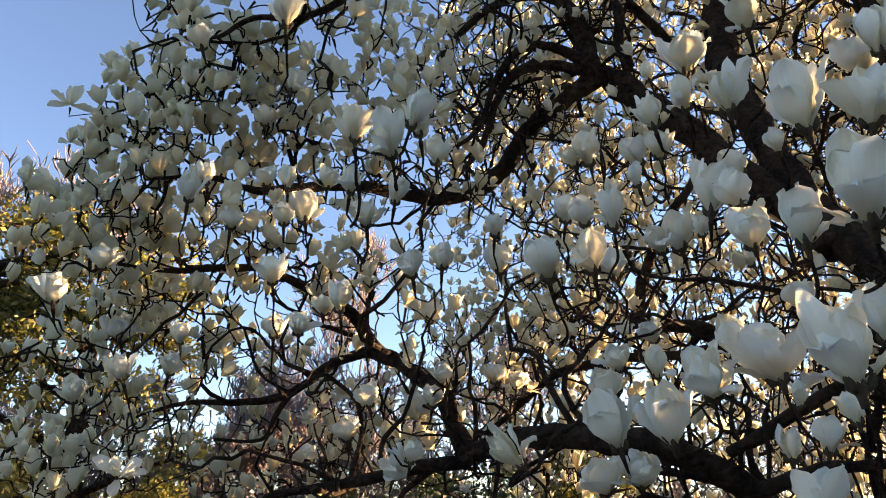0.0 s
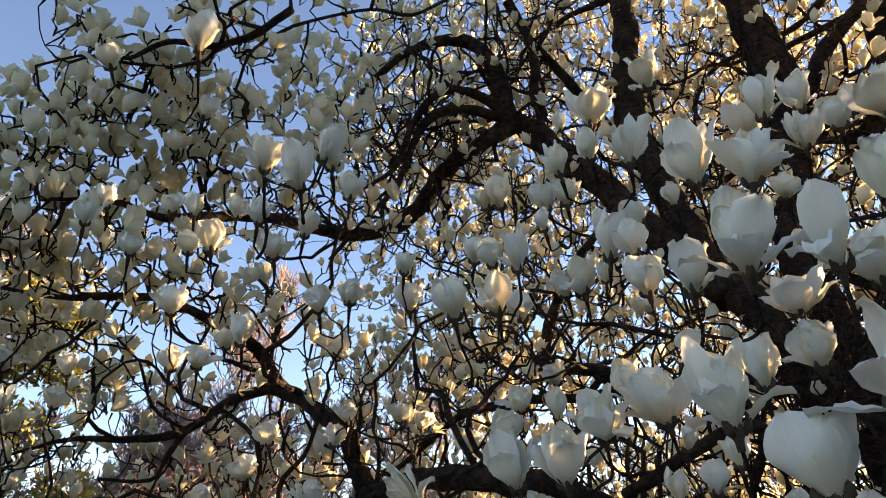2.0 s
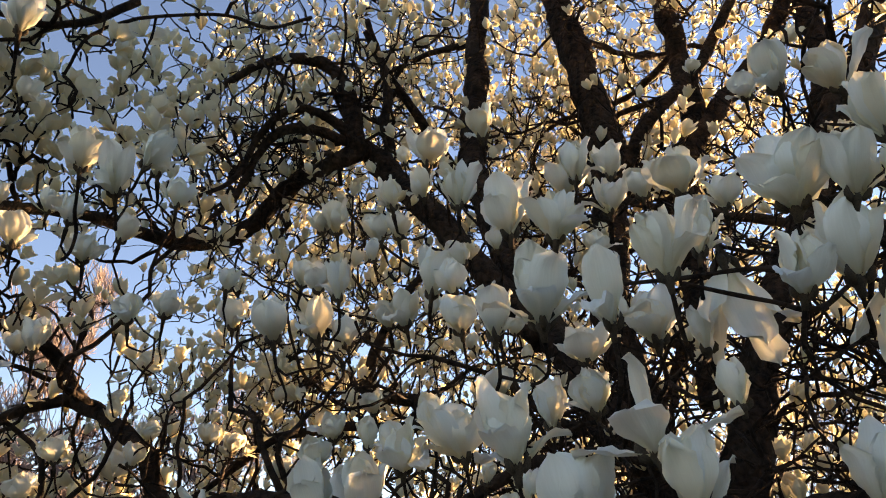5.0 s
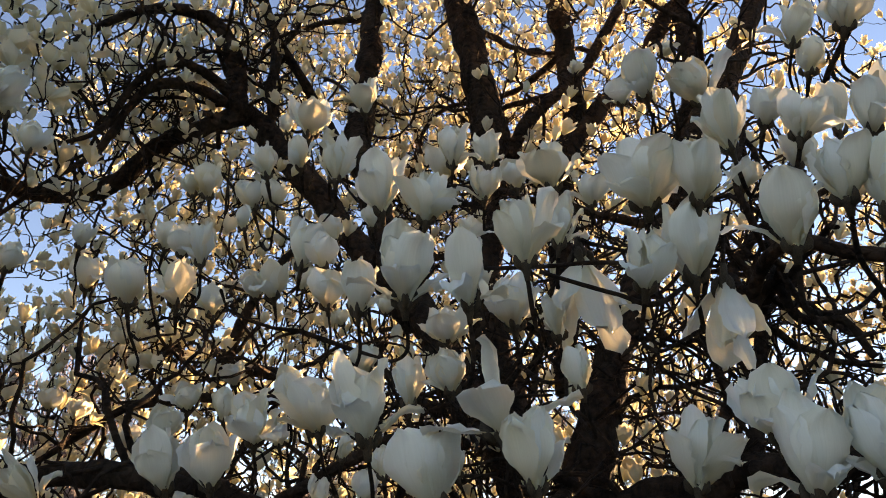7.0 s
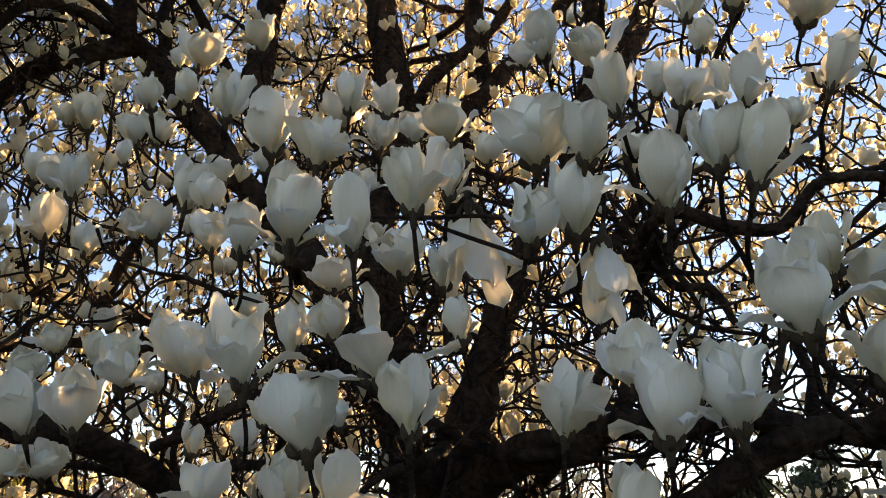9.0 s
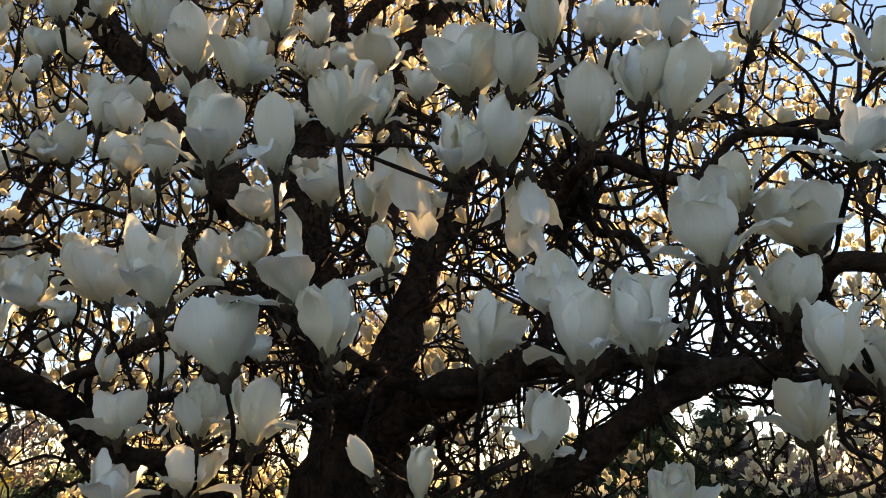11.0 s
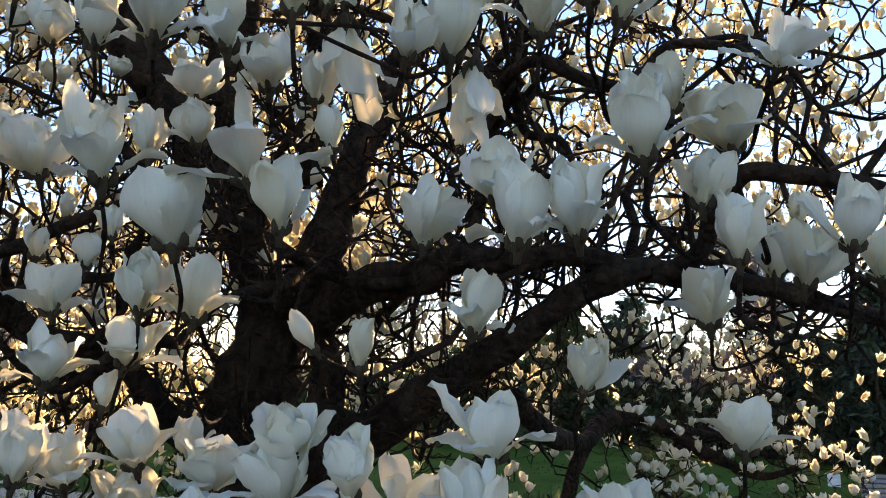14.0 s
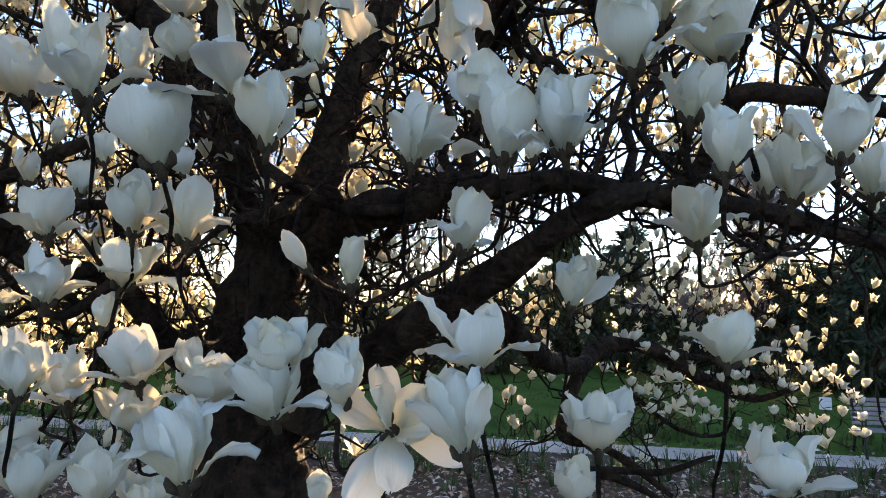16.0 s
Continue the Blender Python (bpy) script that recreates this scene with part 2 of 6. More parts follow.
bm = bmesh.new()
bmesh.ops.create_grid(bm, x_segments=60, y_segments=60, size=600)
for v in bm.verts:
    d = v.co.xy.length
    v.co.z = -0.03 + max(0.0, d - 60) * 0.002 * noise.noise(v.co * 0.01)
me = bpy.data.meshes.new("ground")
bm.to_mesh(me)
bm.free()
me.materials.append(LAWN)
tagged(new("ground", me), "wide park lawn of short green grass", "lawn", kind="structure")
tagged(sheet("lawn", -22, 34, 11.3, 24, 0.0, LAWN, 60, 16, 0.03), "mown green lawn beyond the path, partly sunlit", "lawn", kind="structure")
tagged(sheet("flower_bed", -22, 34, -16, 10.43, 0.0, SOIL, 80, 50, 0.05), "dark soil bed covered with dry leaves and fallen petals", "flower bed", kind="structure")
tagged(sheet("path", -22, 34, 10.48, 11.28, 0.012, PATH_STONE, 70, 6, 0.006, 0.03), "pale grey gravel garden path", "path", kind="structure")

# ---- the magnolia ----
tree = thing("magnolia_tree", (1.84, 2.15, 0.0), "old white magnolia in full bloom with dark crooked limbs", "tree")
nodes, node_r = [], []      # skeleton on which the twigs grow


def limb(name, rows):
    q = spline(rows, 14 if rows[0][3] > 0.015 else 4)
    p, r = q[:, :3], np.maximum(q[:, 3], 0.003)
    kind = name.split("_")[0]
    big = r.max() > 0.05
    seed = 3.7 * len(nodes)
    wob = np.array([noise.noise_vector(Vector(x) * 3.1 + Vector((seed, 0, 0))) for x in p])
    wob2 = np.array([noise.noise_vector(Vector(x) * 9.0) for x in p])
    fade = np.minimum(1, np.arange(len(p)) / 12.0)[:, None]
    p = p + fade * (wob * np.minimum(0.25 * r + 0.004, 0.02)[:, None] + wob2 * np.minimum(0.2 * r + 0.002, 0.008)[:, None])
    vs, fs = [], []
    tube(p, r, 28 if big else 12 if r.max() > 0.015 else 7, vs, fs, 0.26 if big else 0.20, seed)
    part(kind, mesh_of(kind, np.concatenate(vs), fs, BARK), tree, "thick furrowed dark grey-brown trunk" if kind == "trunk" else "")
    for k in range(0, 0 if kind == "twig" else len(p), 2):
        nodes.append(p[k])
        node_r.append(r[k])


limb("trunk", [(1.84, 2.16, -0.12, 0.46), (1.84, 2.155, 0.02, 0.39), (1.837, 2.150, 0.192, 0.343), (1.801, 2.114, 0.919, 0.270), (1.760, 2.105, 1.479, 0.218), (1.752, 2.092, 1.687, 0.180), (1.763, 2.126, 1.973, 0.152), (1.805, 2.120, 2.227, 0.136), (1.875, 2.080, 2.469, 0.112)])
limb("stem_leaning", [(1.850, 2.080, 2.401, 0.106), (1.973, 2.012, 2.676, 0.089), (2.122, 2.028, 2.984, 0.079), (2.284, 2.024, 3.321, 0.072), (2.481, 2.053, 3.684, 0.068), (2.746, 2.053, 3.983, 0.074), (2.979, 1.989, 4.535, 0.074), (3.191, 1.879, 4.942, 0.071), (3.441, 1.791, 5.514, 0.068), (3.668, 1.703, 6.120, 0.061)])
limb("stem_middle", [(1.820, 2.127, 2.227, 0.100), (1.876, 2.309, 2.667, 0.087), (2.006, 2.579, 3.173, 0.087), (1.954, 2.654, 3.529, 0.087), (2.097, 2.788, 4.103, 0.094), (2.165, 2.828, 4.708, 0.101), (2.108, 2.883, 5.213, 0.099), (2.064, 3.006, 5.830, 0.094), (1.994, 3.084, 6.573, 0.084)])
limb("stem_left", [(1.861, 2.328, 2.716, 0.093), (1.705, 2.520, 3.112, 0.082), (1.628, 2.781, 3.518, 0.082), (1.590, 3.082, 4.056, 0.082), (1.558, 3.333, 4.676, 0.084), (1.608, 3.476, 5.113, 0.086), (1.668, 3.537, 5.691, 0.077), (1.714, 3.563, 6.357, 0.069)])
limb("limb_left", [(1.622, 2.706, 3.409, 0.074), (1.353, 2.957, 3.864, 0.070), (1.163, 3.083, 4.175, 0.066), (0.916, 3.422, 4.692, 0.069), (0.794, 3.324, 4.679, 0.064), (0.724, 3.309, 4.986, 0.049), (0.586, 3.332, 5.205, 0.044), (0.351, 3.342, 5.195, 0.034), (0.120, 3.400, 5.066, 0.024), (-0.073, 3.409, 4.791, 0.015)])
limb("bough_left", [(0.827, 3.335, 4.650, 0.058), (0.639, 3.394, 4.520, 0.051), (0.463, 3.547, 4.420, 0.049), (0.296, 3.734, 4.235, 0.050), (0.082, 3.790, 4.113, 0.047), (-0.178, 3.619, 4.017, 0.038), (-0.449, 3.245, 3.894, 0.029), (-0.675, 2.984, 3.752, 0.022), (-0.832, 2.812, 3.653, 0.017), (-0.989, 2.615, 3.616, 0.012), (-1.179, 2.532, 3.567, 0.007)])
limb("bough_forked", [(0.810, 3.328, 4.671, 0.038), (0.569, 3.320, 4.705, 0.032), (0.369, 3.252, 4.619, 0.027), (0.264, 3.314, 4.472, 0.022), (0.173, 3.324, 4.190, 0.018), (0.040, 3.302, 3.987, 0.013), (-0.156, 3.311, 3.712, 0.010)])
limb("bough_arched", [(0.777, 3.310, 4.715, 0.032), (0.566, 3.279, 4.806, 0.027), (0.366, 3.217, 4.705, 0.023), (0.246, 3.280, 4.559, 0.019), (0.155, 3.290, 4.274, 0.014), (-0.050, 3.177, 4.034, 0.009)])
limb("bough_upright", [(1.002, 3.315, 4.689, 0.035), (0.950, 3.269, 4.806, 0.030), (0.952, 3.277, 5.051, 0.028), (0.903, 3.283, 5.304, 0.024), (0.797, 3.275, 5.596, 0.017)])
limb("branch_crossing", [(1.526, 3.517, 4.692, 0.037), (1.334, 3.434, 4.906, 0.034), (1.128, 3.367, 5.083, 0.030), (0.955, 3.307, 5.242, 0.025), (0.780, 3.224, 5.457, 0.017)])
limb("branch_high", [(2.228, 2.742, 4.514, 0.043), (2.323, 2.676, 4.755, 0.042), (2.473, 2.587, 4.957, 0.041), (2.700, 2.537, 5.231, 0.040), (2.901, 2.426, 5.657, 0.034), (3.120, 2.376, 6.205, 0.024)])
limb("stem_back", [(2.312, 2.459, 3.092, 0.065), (2.396, 2.538, 3.600, 0.068), (2.502, 2.656, 4.002, 0.070), (2.613, 2.694, 4.544, 0.072), (2.750, 2.700, 5.109, 0.074), (2.750, 2.769, 5.764, 0.067), (2.725, 2.826, 6.476, 0.058)])
limb("stem_side", [(2.599, 2.698, 4.560, 0.058), (2.722, 2.606, 4.808, 0.056), (2.937, 2.551, 5.109, 0.055), (3.176, 2.439, 5.481, 0.054), (3.368, 2.334, 5.909, 0.048)])
limb("stem_right", [(2.910, 2.166, 4.046, 0.062), (3.088, 2.152, 4.585, 0.060), (3.233, 2.136, 5.182, 0.058), (3.296, 2.191, 5.765, 0.054), (3.278, 2.190, 6.316, 0.044)])
limb("limb_broad", [(1.827, 2.032, 1.828, 0.100), (1.889, 1.654, 2.002, 0.076), (1.911, 1.320, 2.175, 0.057), (1.944, 1.051, 2.348, 0.045), (1.952, 0.833, 2.471, 0.042), (2.034, 0.714, 2.522, 0.037), (2.088, 0.578, 2.496, 0.031), (2.221, 0.424, 2.476, 0.028), (2.371, 0.267, 2.413, 0.027), (2.564, 0.058, 2.347, 0.020)])
limb("limb_knobbly", [(1.862, 1.955, 2.358, 0.073), (1.816, 1.630, 2.510, 0.069), (1.843, 1.428, 2.528, 0.057), (1.844, 1.247, 2.577, 0.042), (1.873, 1.060, 2.552, 0.037), (1.930, 0.904, 2.569, 0.033), (1.992, 0.762, 2.528, 0.032)])
limb("limb_bent", [(2.018, 0.661, 2.499, 0.031), (1.973, 0.537, 2.545, 0.027), (1.881, 0.443, 2.659, 0.024), (1.803, 0.360, 2.703, 0.024), (1.820, 0.265, 2.685, 0.022), (1.902, 0.170, 2.674, 0.020), (2.033, 0.024, 2.641, 0.015)])
limb("branch_inner", [(1.979, 1.235, 3.027, 0.021), (1.830, 1.059, 3.117, 0.021), (1.721, 0.877, 3.089, 0.019), (1.767, 0.764, 3.028, 0.019), (1.849, 0.670, 3.014, 0.016), (1.897, 0.569, 3.126, 0.014), (1.985, 0.460, 3.133, 0.014), (2.020, 0.358, 3.079, 0.011), (2.100, 0.266, 3.065, 0.006)])
limb("branch_twisted", [(1.868, 1.221, 2.568, 0.023), (1.932, 1.218, 2.798, 0.022), (1.957, 1.187, 3.011, 0.021), (2.009, 1.289, 3.214, 0.020), (2.059, 1.176, 3.352, 0.016), (2.124, 1.075, 3.411, 0.012), (2.202, 0.958, 3.470, 0.008)])
limb("branch_looping", [(1.894, 1.189, 2.994, 0.017), (1.931, 1.102, 3.103, 0.017), (1.987, 1.075, 2.996, 0.016), (2.061, 0.993, 2.979, 0.014), (2.122, 0.959, 2.872, 0.011)])
limb("limb_low_left", [(1.640, 2.038, 1.966, 0.062), (1.377, 2.045, 2.057, 0.042), (1.222, 2.122, 2.259, 0.040), (1.021, 2.185, 2.306, 0.040), (0.849, 2.183, 2.434, 0.040), (0.616, 2.176, 2.531, 0.040), (0.431, 2.304, 2.570, 0.037), (0.567, 2.162, 2.509, 0.040), (0.434, 2.256, 2.552, 0.039), (0.262, 2.469, 2.572, 0.038), (0.078, 2.705, 2.533, 0.037)])
limb("bough_low_left", [(0.089, 2.730, 2.525, 0.040), (0.052, 2.770, 2.641, 0.039), (-0.025, 2.871, 2.796, 0.036), (-0.163, 3.040, 2.919, 0.034), (-0.338, 3.255, 3.065, 0.034), (-0.462, 3.296, 3.237, 0.030), (-0.609, 3.167, 3.298, 0.025), (-0.772, 3.045, 3.343, 0.020), (-0.898, 2.941, 3.342, 0.017), (-1.204, 2.862, 3.290, 0.011), (-1.397, 2.760, 3.287, 0.006)])
limb("bough_sweeping", [(-0.325, 3.256, 3.063, 0.024), (-0.538, 3.247, 2.966, 0.022), (-0.730, 3.300, 2.847, 0.021), (-0.964, 3.372, 2.817, 0.017), (-1.247, 3.432, 2.820, 0.012), (-1.535, 3.521, 2.753, 0.007)])
limb("bough_hanging", [(-0.717, 3.297, 2.854, 0.014), (-0.792, 3.344, 2.745, 0.012), (-0.854, 3.385, 2.647, 0.009), (-1.091, 3.444, 2.649, 0.007)])
limb("bough_bottom", [(0.099, 2.713, 2.514, 0.029), (-0.087, 2.725, 2.496, 0.027), (-0.252, 2.748, 2.450, 0.023), (-0.418, 2.765, 2.419, 0.019), (-0.666, 2.785, 2.386, 0.010)])
limb("branch_rising", [(1.302, 2.929, 2.967, 0.029), (1.154, 3.082, 3.131, 0.031), (1.020, 3.225, 3.186, 0.029), (0.926, 3.315, 3.236, 0.030), (0.948, 3.241, 3.416, 0.028), (0.996, 3.110, 3.602, 0.024), (1.127, 3.034, 3.781, 0.020), (1.178, 2.991, 3.882, 0.014)])
limb("branch_level", [(1.220, 3.012, 3.033, 0.025), (1.004, 3.132, 3.017, 0.023), (0.798, 3.243, 3.023, 0.022), (0.552, 3.373, 2.985, 0.020), (0.419, 3.417, 2.887, 0.016), (0.201, 3.392, 2.695, 0.012)])
limb("branch_top", [(-0.351, 2.367, 4.451, 0.018), (-0.475, 2.331, 4.281, 0.016), (-0.592, 2.276, 4.158, 0.015), (-0.757, 2.239, 4.126, 0.011), (-0.892, 2.230, 4.026, 0.008), (-0.979, 2.224, 4.045, 0.005)])
limb("branch_crown", [(0.413, 3.003, 5.227, 0.011), (0.190, 2.900, 4.980, 0.010), (-0.019, 2.739, 4.842, 0.009), (-0.296, 2.542, 4.549, 0.008), (-0.490, 2.435, 4.293, 0.007), (-0.538, 2.425, 4.054, 0.005)])
limb("branch_far_low", [(2.636, 1.527, 2.106, 0.053), (3.195, 1.640, 1.908, 0.048), (3.853, 1.774, 1.840, 0.049), (4.208, 1.791, 1.930, 0.049), (4.574, 1.640, 1.898, 0.044), (4.887, 1.412, 1.706, 0.041), (5.151, 1.159, 1.563, 0.030), (5.307, 0.944, 1.623, 0.019), (5.427, 0.773, 1.719, 0.011)])
limb("branch_far_drooping", [(3.861, 1.760, 1.857, 0.046), (3.824, 1.833, 1.660, 0.039), (3.809, 1.880, 1.430, 0.033), (3.846, 1.668, 1.387, 0.026), (3.890, 1.455, 1.279, 0.022), (3.910, 1.275, 1.159, 0.015)])
limb("branch_far_level", [(4.576, 1.641, 1.872, 0.026), (4.925, 1.348, 1.812, 0.024), (5.112, 1.111, 1.709, 0.019), (5.295, 0.872, 1.667, 0.011)])
limb("branch_far_thin", [(4.429, 1.700, 1.609, 0.014), (4.716, 1.510, 1.378, 0.015), (4.989, 1.320, 1.325, 0.013), (5.036, 1.239, 1.475, 0.009)])
limb("branch_near_low", [(2.081, 0.980, 1.680, 0.014), (2.176, 0.853, 1.686, 0.013), (2.261, 0.741, 1.682, 0.011), (2.332, 0.641, 1.719, 0.008), (2.358, 0.605, 1.731, 0.004)])
limb("branch_low_right", [(2.091, 0.966, 1.689, 0.012), (2.237, 0.861, 1.642, 0.013), (2.378, 0.766, 1.557, 0.011)])
limb("twig_near_upper", [(0.592, 0.701, 2.689, 0.003), (0.616, 0.601, 2.661, 0.003), (0.635, 0.549, 2.651, 0.003), (0.672, 0.507, 2.644, 0.002)])
limb("twig_near_lower", [(0.600, 0.593, 2.647, 0.002), (0.629, 0.552, 2.622, 0.002), (0.659, 0.522, 2.605, 0.003), (0.696, 0.498, 2.593, 0.004), (0.775, 0.497, 2.643, 0.003)])
limb("branch_under", [(0.833, 1.933, 2.399, 0.023), (0.906, 1.717, 2.434, 0.014), (0.941, 1.414, 2.430, 0.009), (0.979, 1.246, 2.426, 0.005)])
limb("branch_side_left", [(1.174, 1.753, 2.573, 0.021), (1.039, 1.757, 2.652, 0.017), (0.960, 1.868, 2.613, 0.017), (0.881, 1.980, 2.551, 0.018), (0.811, 2.079, 2.505, 0.015)])
limb("branch_side_low", [(1.395, 1.992, 2.296, 0.024), (1.178, 1.949, 2.288, 0.018), (1.027, 1.999, 2.155, 0.014), (0.946, 2.099, 2.218, 0.011), (0.871, 2.184, 2.345, 0.013)])
limb("branch_shaded", [(1.746, 1.824, 2.586, 0.026), (1.484, 1.685, 2.471, 0.018), (1.280, 1.631, 2.414, 0.011), (1.078, 1.582, 2.278, 0.006)])
limb("branch_knee", [(1.923, 1.949, 2.358, 0.060), (1.931, 1.885, 2.187, 0.064), (1.889, 1.891, 1.979, 0.072), (1.822, 1.931, 1.739, 0.085)])


# crooked side branches off the limbs
wood_rng = np.random.default_rng(21)
OUTER = np.array((0.0, 0.0, 2.25))       # beyond the crown's outermost flowers
CROWN_EL, CROWN_AZ = (8, 16, 20, 24, 27, 31, 35, 45), (-44, -42, -34.5, -35, -33.5, -31.0, -29.5, -29.5)      # how far the crown reaches out over the lawn, by height
SUN_EYE = np.array((0.055, -0.055, 2.215))
SUN_GAP = np.array((0.95, 0.32, 2.92))      # the crown is thin here


def off_sunbeam(p, gap):
    """Which of the points leave the low sun's beam free."""
    way = np.array(SUN_WAY)
    free = np.ones(p.shape[:-1], dtype=bool)
    for eye, wide in ((SUN_EYE, gap), (SUN_GAP, gap + 0.06)):
        rel = p - eye
        free &= np.linalg.norm(rel - (rel @ way)[..., None] * way, axis=-1) > wide
    return free


def in_crown(p, margin=0.0):
    """Which of the points lie within the crown's edge over the lawn."""
    az = np.degrees(np.arctan2(p[..., 0], p[..., 1]))
    el = np.degrees(np.arctan2(p[..., 2] - 2.25, np.hypot(p[..., 0], p[..., 1])))
    return az > np.interp(el, CROWN_EL, CROWN_AZ) + margin


def walkers(start, way, ln, steps, r0, r1, turn, lift=0.05, clear=2.1):
    """Many crooked branches at once: their points and radii, each turning at its joints."""
    cur = np.array(start, float)
    way = way / (np.linalg.norm(way, axis=1)[:, None] + 1e-9)
    pts = [cur]
    for _ in range(steps):
        way = way + wood_rng.normal(0, turn, cur.shape) + (0, 0, lift)
        out = cur - OUTER
        far = np.linalg.norm(out, axis=1)
        way = np.where((far < clear + 0.08)[:, None], way * 0.35 + out / far[:, None], way)
        way = np.where(in_crown(cur, 2.0)[:, None], way, way * 0.3 + (0.7, 0.1, 0.1))
        way = np.where((cur[:, 2] < 0.9)[:, None], way + (0, 0, 1.0), way)
        way /= np.linalg.norm(way, axis=1)[:, None] + 1e-9
        cur = cur + way * (ln / steps)[:, None] * wood_rng.uniform(0.7, 1.3, (len(cur), 1))
        pts.append(cur)
    p = np.stack(pts, axis=1)
    u = np.linspace(0, 1, steps + 1)
    r = r0[:, None] * (1 - u) + r1[:, None] * u
    r = r * wood_rng.uniform(0.86, 1.22, r.shape)
    keep = off_sunbeam(p, 0.05).all(axis=1) & (np.linalg.norm(p - OUTER, axis=2) > clear - 0.12)[:, 1:].all(axis=1)
    return p[keep], r[keep]


def tubes(p, r, sides):
    """Open tapered tubes round many polylines of the same length: vertices and quads."""
    n, m = p.shape[:2]
    t = np.gradient(p, axis=1)
    t /= np.linalg.norm(t, axis=2)[:, :, None] + 1e-9
    a = np.cross(t[:, 0], (0.3, 0.2, 0.93))
    rows = [a / (np.linalg.norm(a, axis=1)[:, None] + 1e-9)]
    for k in range(1, m):
        v = rows[-1] - t[:, k] * np.sum(rows[-1] * t[:, k], axis=1)[:, None]
        rows.append(v / (np.linalg.norm(v, axis=1)[:, None] + 1e-9))
    nn = np.stack(rows, axis=1)
    bb = np.cross(t, nn)
    ang = np.arange(sides) * 2 * math.pi / sides
    ring = nn[:, :, None] * np.cos(ang)[None, None, :, None] + bb[:, :, None] * np.sin(ang)[None, None, :, None]
    v = p[:, :, None] + ring * r[:, :, None, None]
    i, j = np.meshgrid(np.arange(m - 1), np.arange(sides), indexing="ij")
    k = (j + 1) % sides
    quad = np.stack([i * sides + j, i * sides + k, (i + 1) * sides + k, (i + 1) * sides + j], axis=-1).reshape(-1, 4)
    f = (np.arange(n) * m * sides)[:, None, None] + quad[None]
    return v.reshape(-1, 3), f.reshape(-1, 4)


def quad_mesh(name, pieces, mat):
    """One smooth mesh of many quads out of (vertices, quads) pieces."""
    base, vs, fs = 0, [], []
    for v, f in pieces:
        vs.append(v)
        fs.append(f + base)
        base += len(v)
    v, f = np.concatenate(vs), np.concatenate(fs)
    me = bpy.data.meshes.new(name)
    me.vertices.add(len(v))
    me.vertices.foreach_set("co", v.astype(np.float32).ravel())
    me.loops.add(4 * len(f))
    me.loops.foreach_set("vertex_index", f.astype(np.int32).ravel())
    me.polygons.add(len(f))
    me.polygons.foreach_set("loop_start", np.arange(0, 4 * len(f), 4, dtype=np.int32))
    me.polygons.foreach_set("use_smooth", np.ones(len(f), dtype=bool))
    me.materials.append(mat)
    me.update(calc_edges=True)
    return me


def roots_of(p, r, count, first=1, start_u=0.0):
    """Random joints of the given branches, with their radii."""
    lo = max(first, int(start_u * p.shape[1]))
    i, j = wood_rng.integers(0, len(p), count), wood_rng.integers(lo, p.shape[1], count)
    return p[i, j], r[i, j]


AXIS = np.array((1.9, 2.2, 0.0))


def outward(p, up, spread):
    d = (p - AXIS) * (1, 1, 0)
    d /= np.linalg.norm(d, axis=1)[:, None] + 0.3
    return d * 0.7 + wood_rng.normal(0, spread, p.shape) + (0, 0, up)


limb_at, limb_r = np.array(nodes), np.array(node_r)
# long boughs on the sunny side of the crown
high = np.flatnonzero((limb_r > 0.035) & (limb_at[:, 2] > 2.5) & (limb_at[:, 0] > 1.2))
pick = wood_rng.choice(high, 24)
turnaway = np.radians(wood_rng.uniform(-35, 80, len(pick)))
way = np.stack([np.sin(turnaway), np.cos(turnaway), wood_rng.uniform(-0.15, 0.5, len(pick))], axis=1)
bough_p, bough_r = walkers(limb_at[pick], way, wood_rng.uniform(1.9, 3.6, len(pick)), 22, np.minimum(0.5 * limb_r[pick], 0.024), np.full(len(pick), 0.006), 0.22, 0.02)
for p, r in zip(bough_p, bough_r):
    vs, fs = [], []
    tube(p, r, 9, vs, fs, 0.16)
    part("bough", mesh_of("bough", np.concatenate(vs), fs, BARK), tree)
# crooked branches off limbs and boughs
pick = wood_rng.choice(np.flatnonzero((limb_r > 0.012) & (limb_at[:, 2] > np.where(limb_at[:, 0] > 1.5, 2.7, 1.9)) & (np.linalg.norm(limb_at - OUTER, axis=1) > 2.3)), 200)
side_p, side_r = walkers(limb_at[pick], outward(limb_at[pick], 0.25, 0.7), wood_rng.uniform(0.5, 1.35, len(pick)), 13,
                         np.minimum(0.55 * limb_r[pick], wood_rng.uniform(0.007, 0.014, len(pick))), np.full(len(pick), 0.0045), 0.40)
for p, r in list(zip(side_p, side_r))[:140]:
    vs, fs = [], []
    tube(p, r, 8, vs, fs, 0.18)
    part("branch", mesh_of("branch", np.concatenate(vs), fs, BARK), tree)
# long whips off the limbs that reach over the bed
pick = wood_rng.choice(np.flatnonzero((limb_r > 0.010) & (limb_at[:, 1] < 1.5) & (limb_at[:, 0] > 1.7) & (limb_at[:, 2] > 2.3)), 30)
way = wood_rng.normal(0, 0.6, (len(pick), 3)) + (1.0, 0.1, 0.55)
whip_p, whip_r = walkers(limb_at[pick], way, wood_rng.uniform(1.0, 3.2, len(pick)), 13, np.minimum(0.6 * limb_r[pick], 0.010), np.full(len(pick), 0.004), 0.34, 0.06, 1.7)
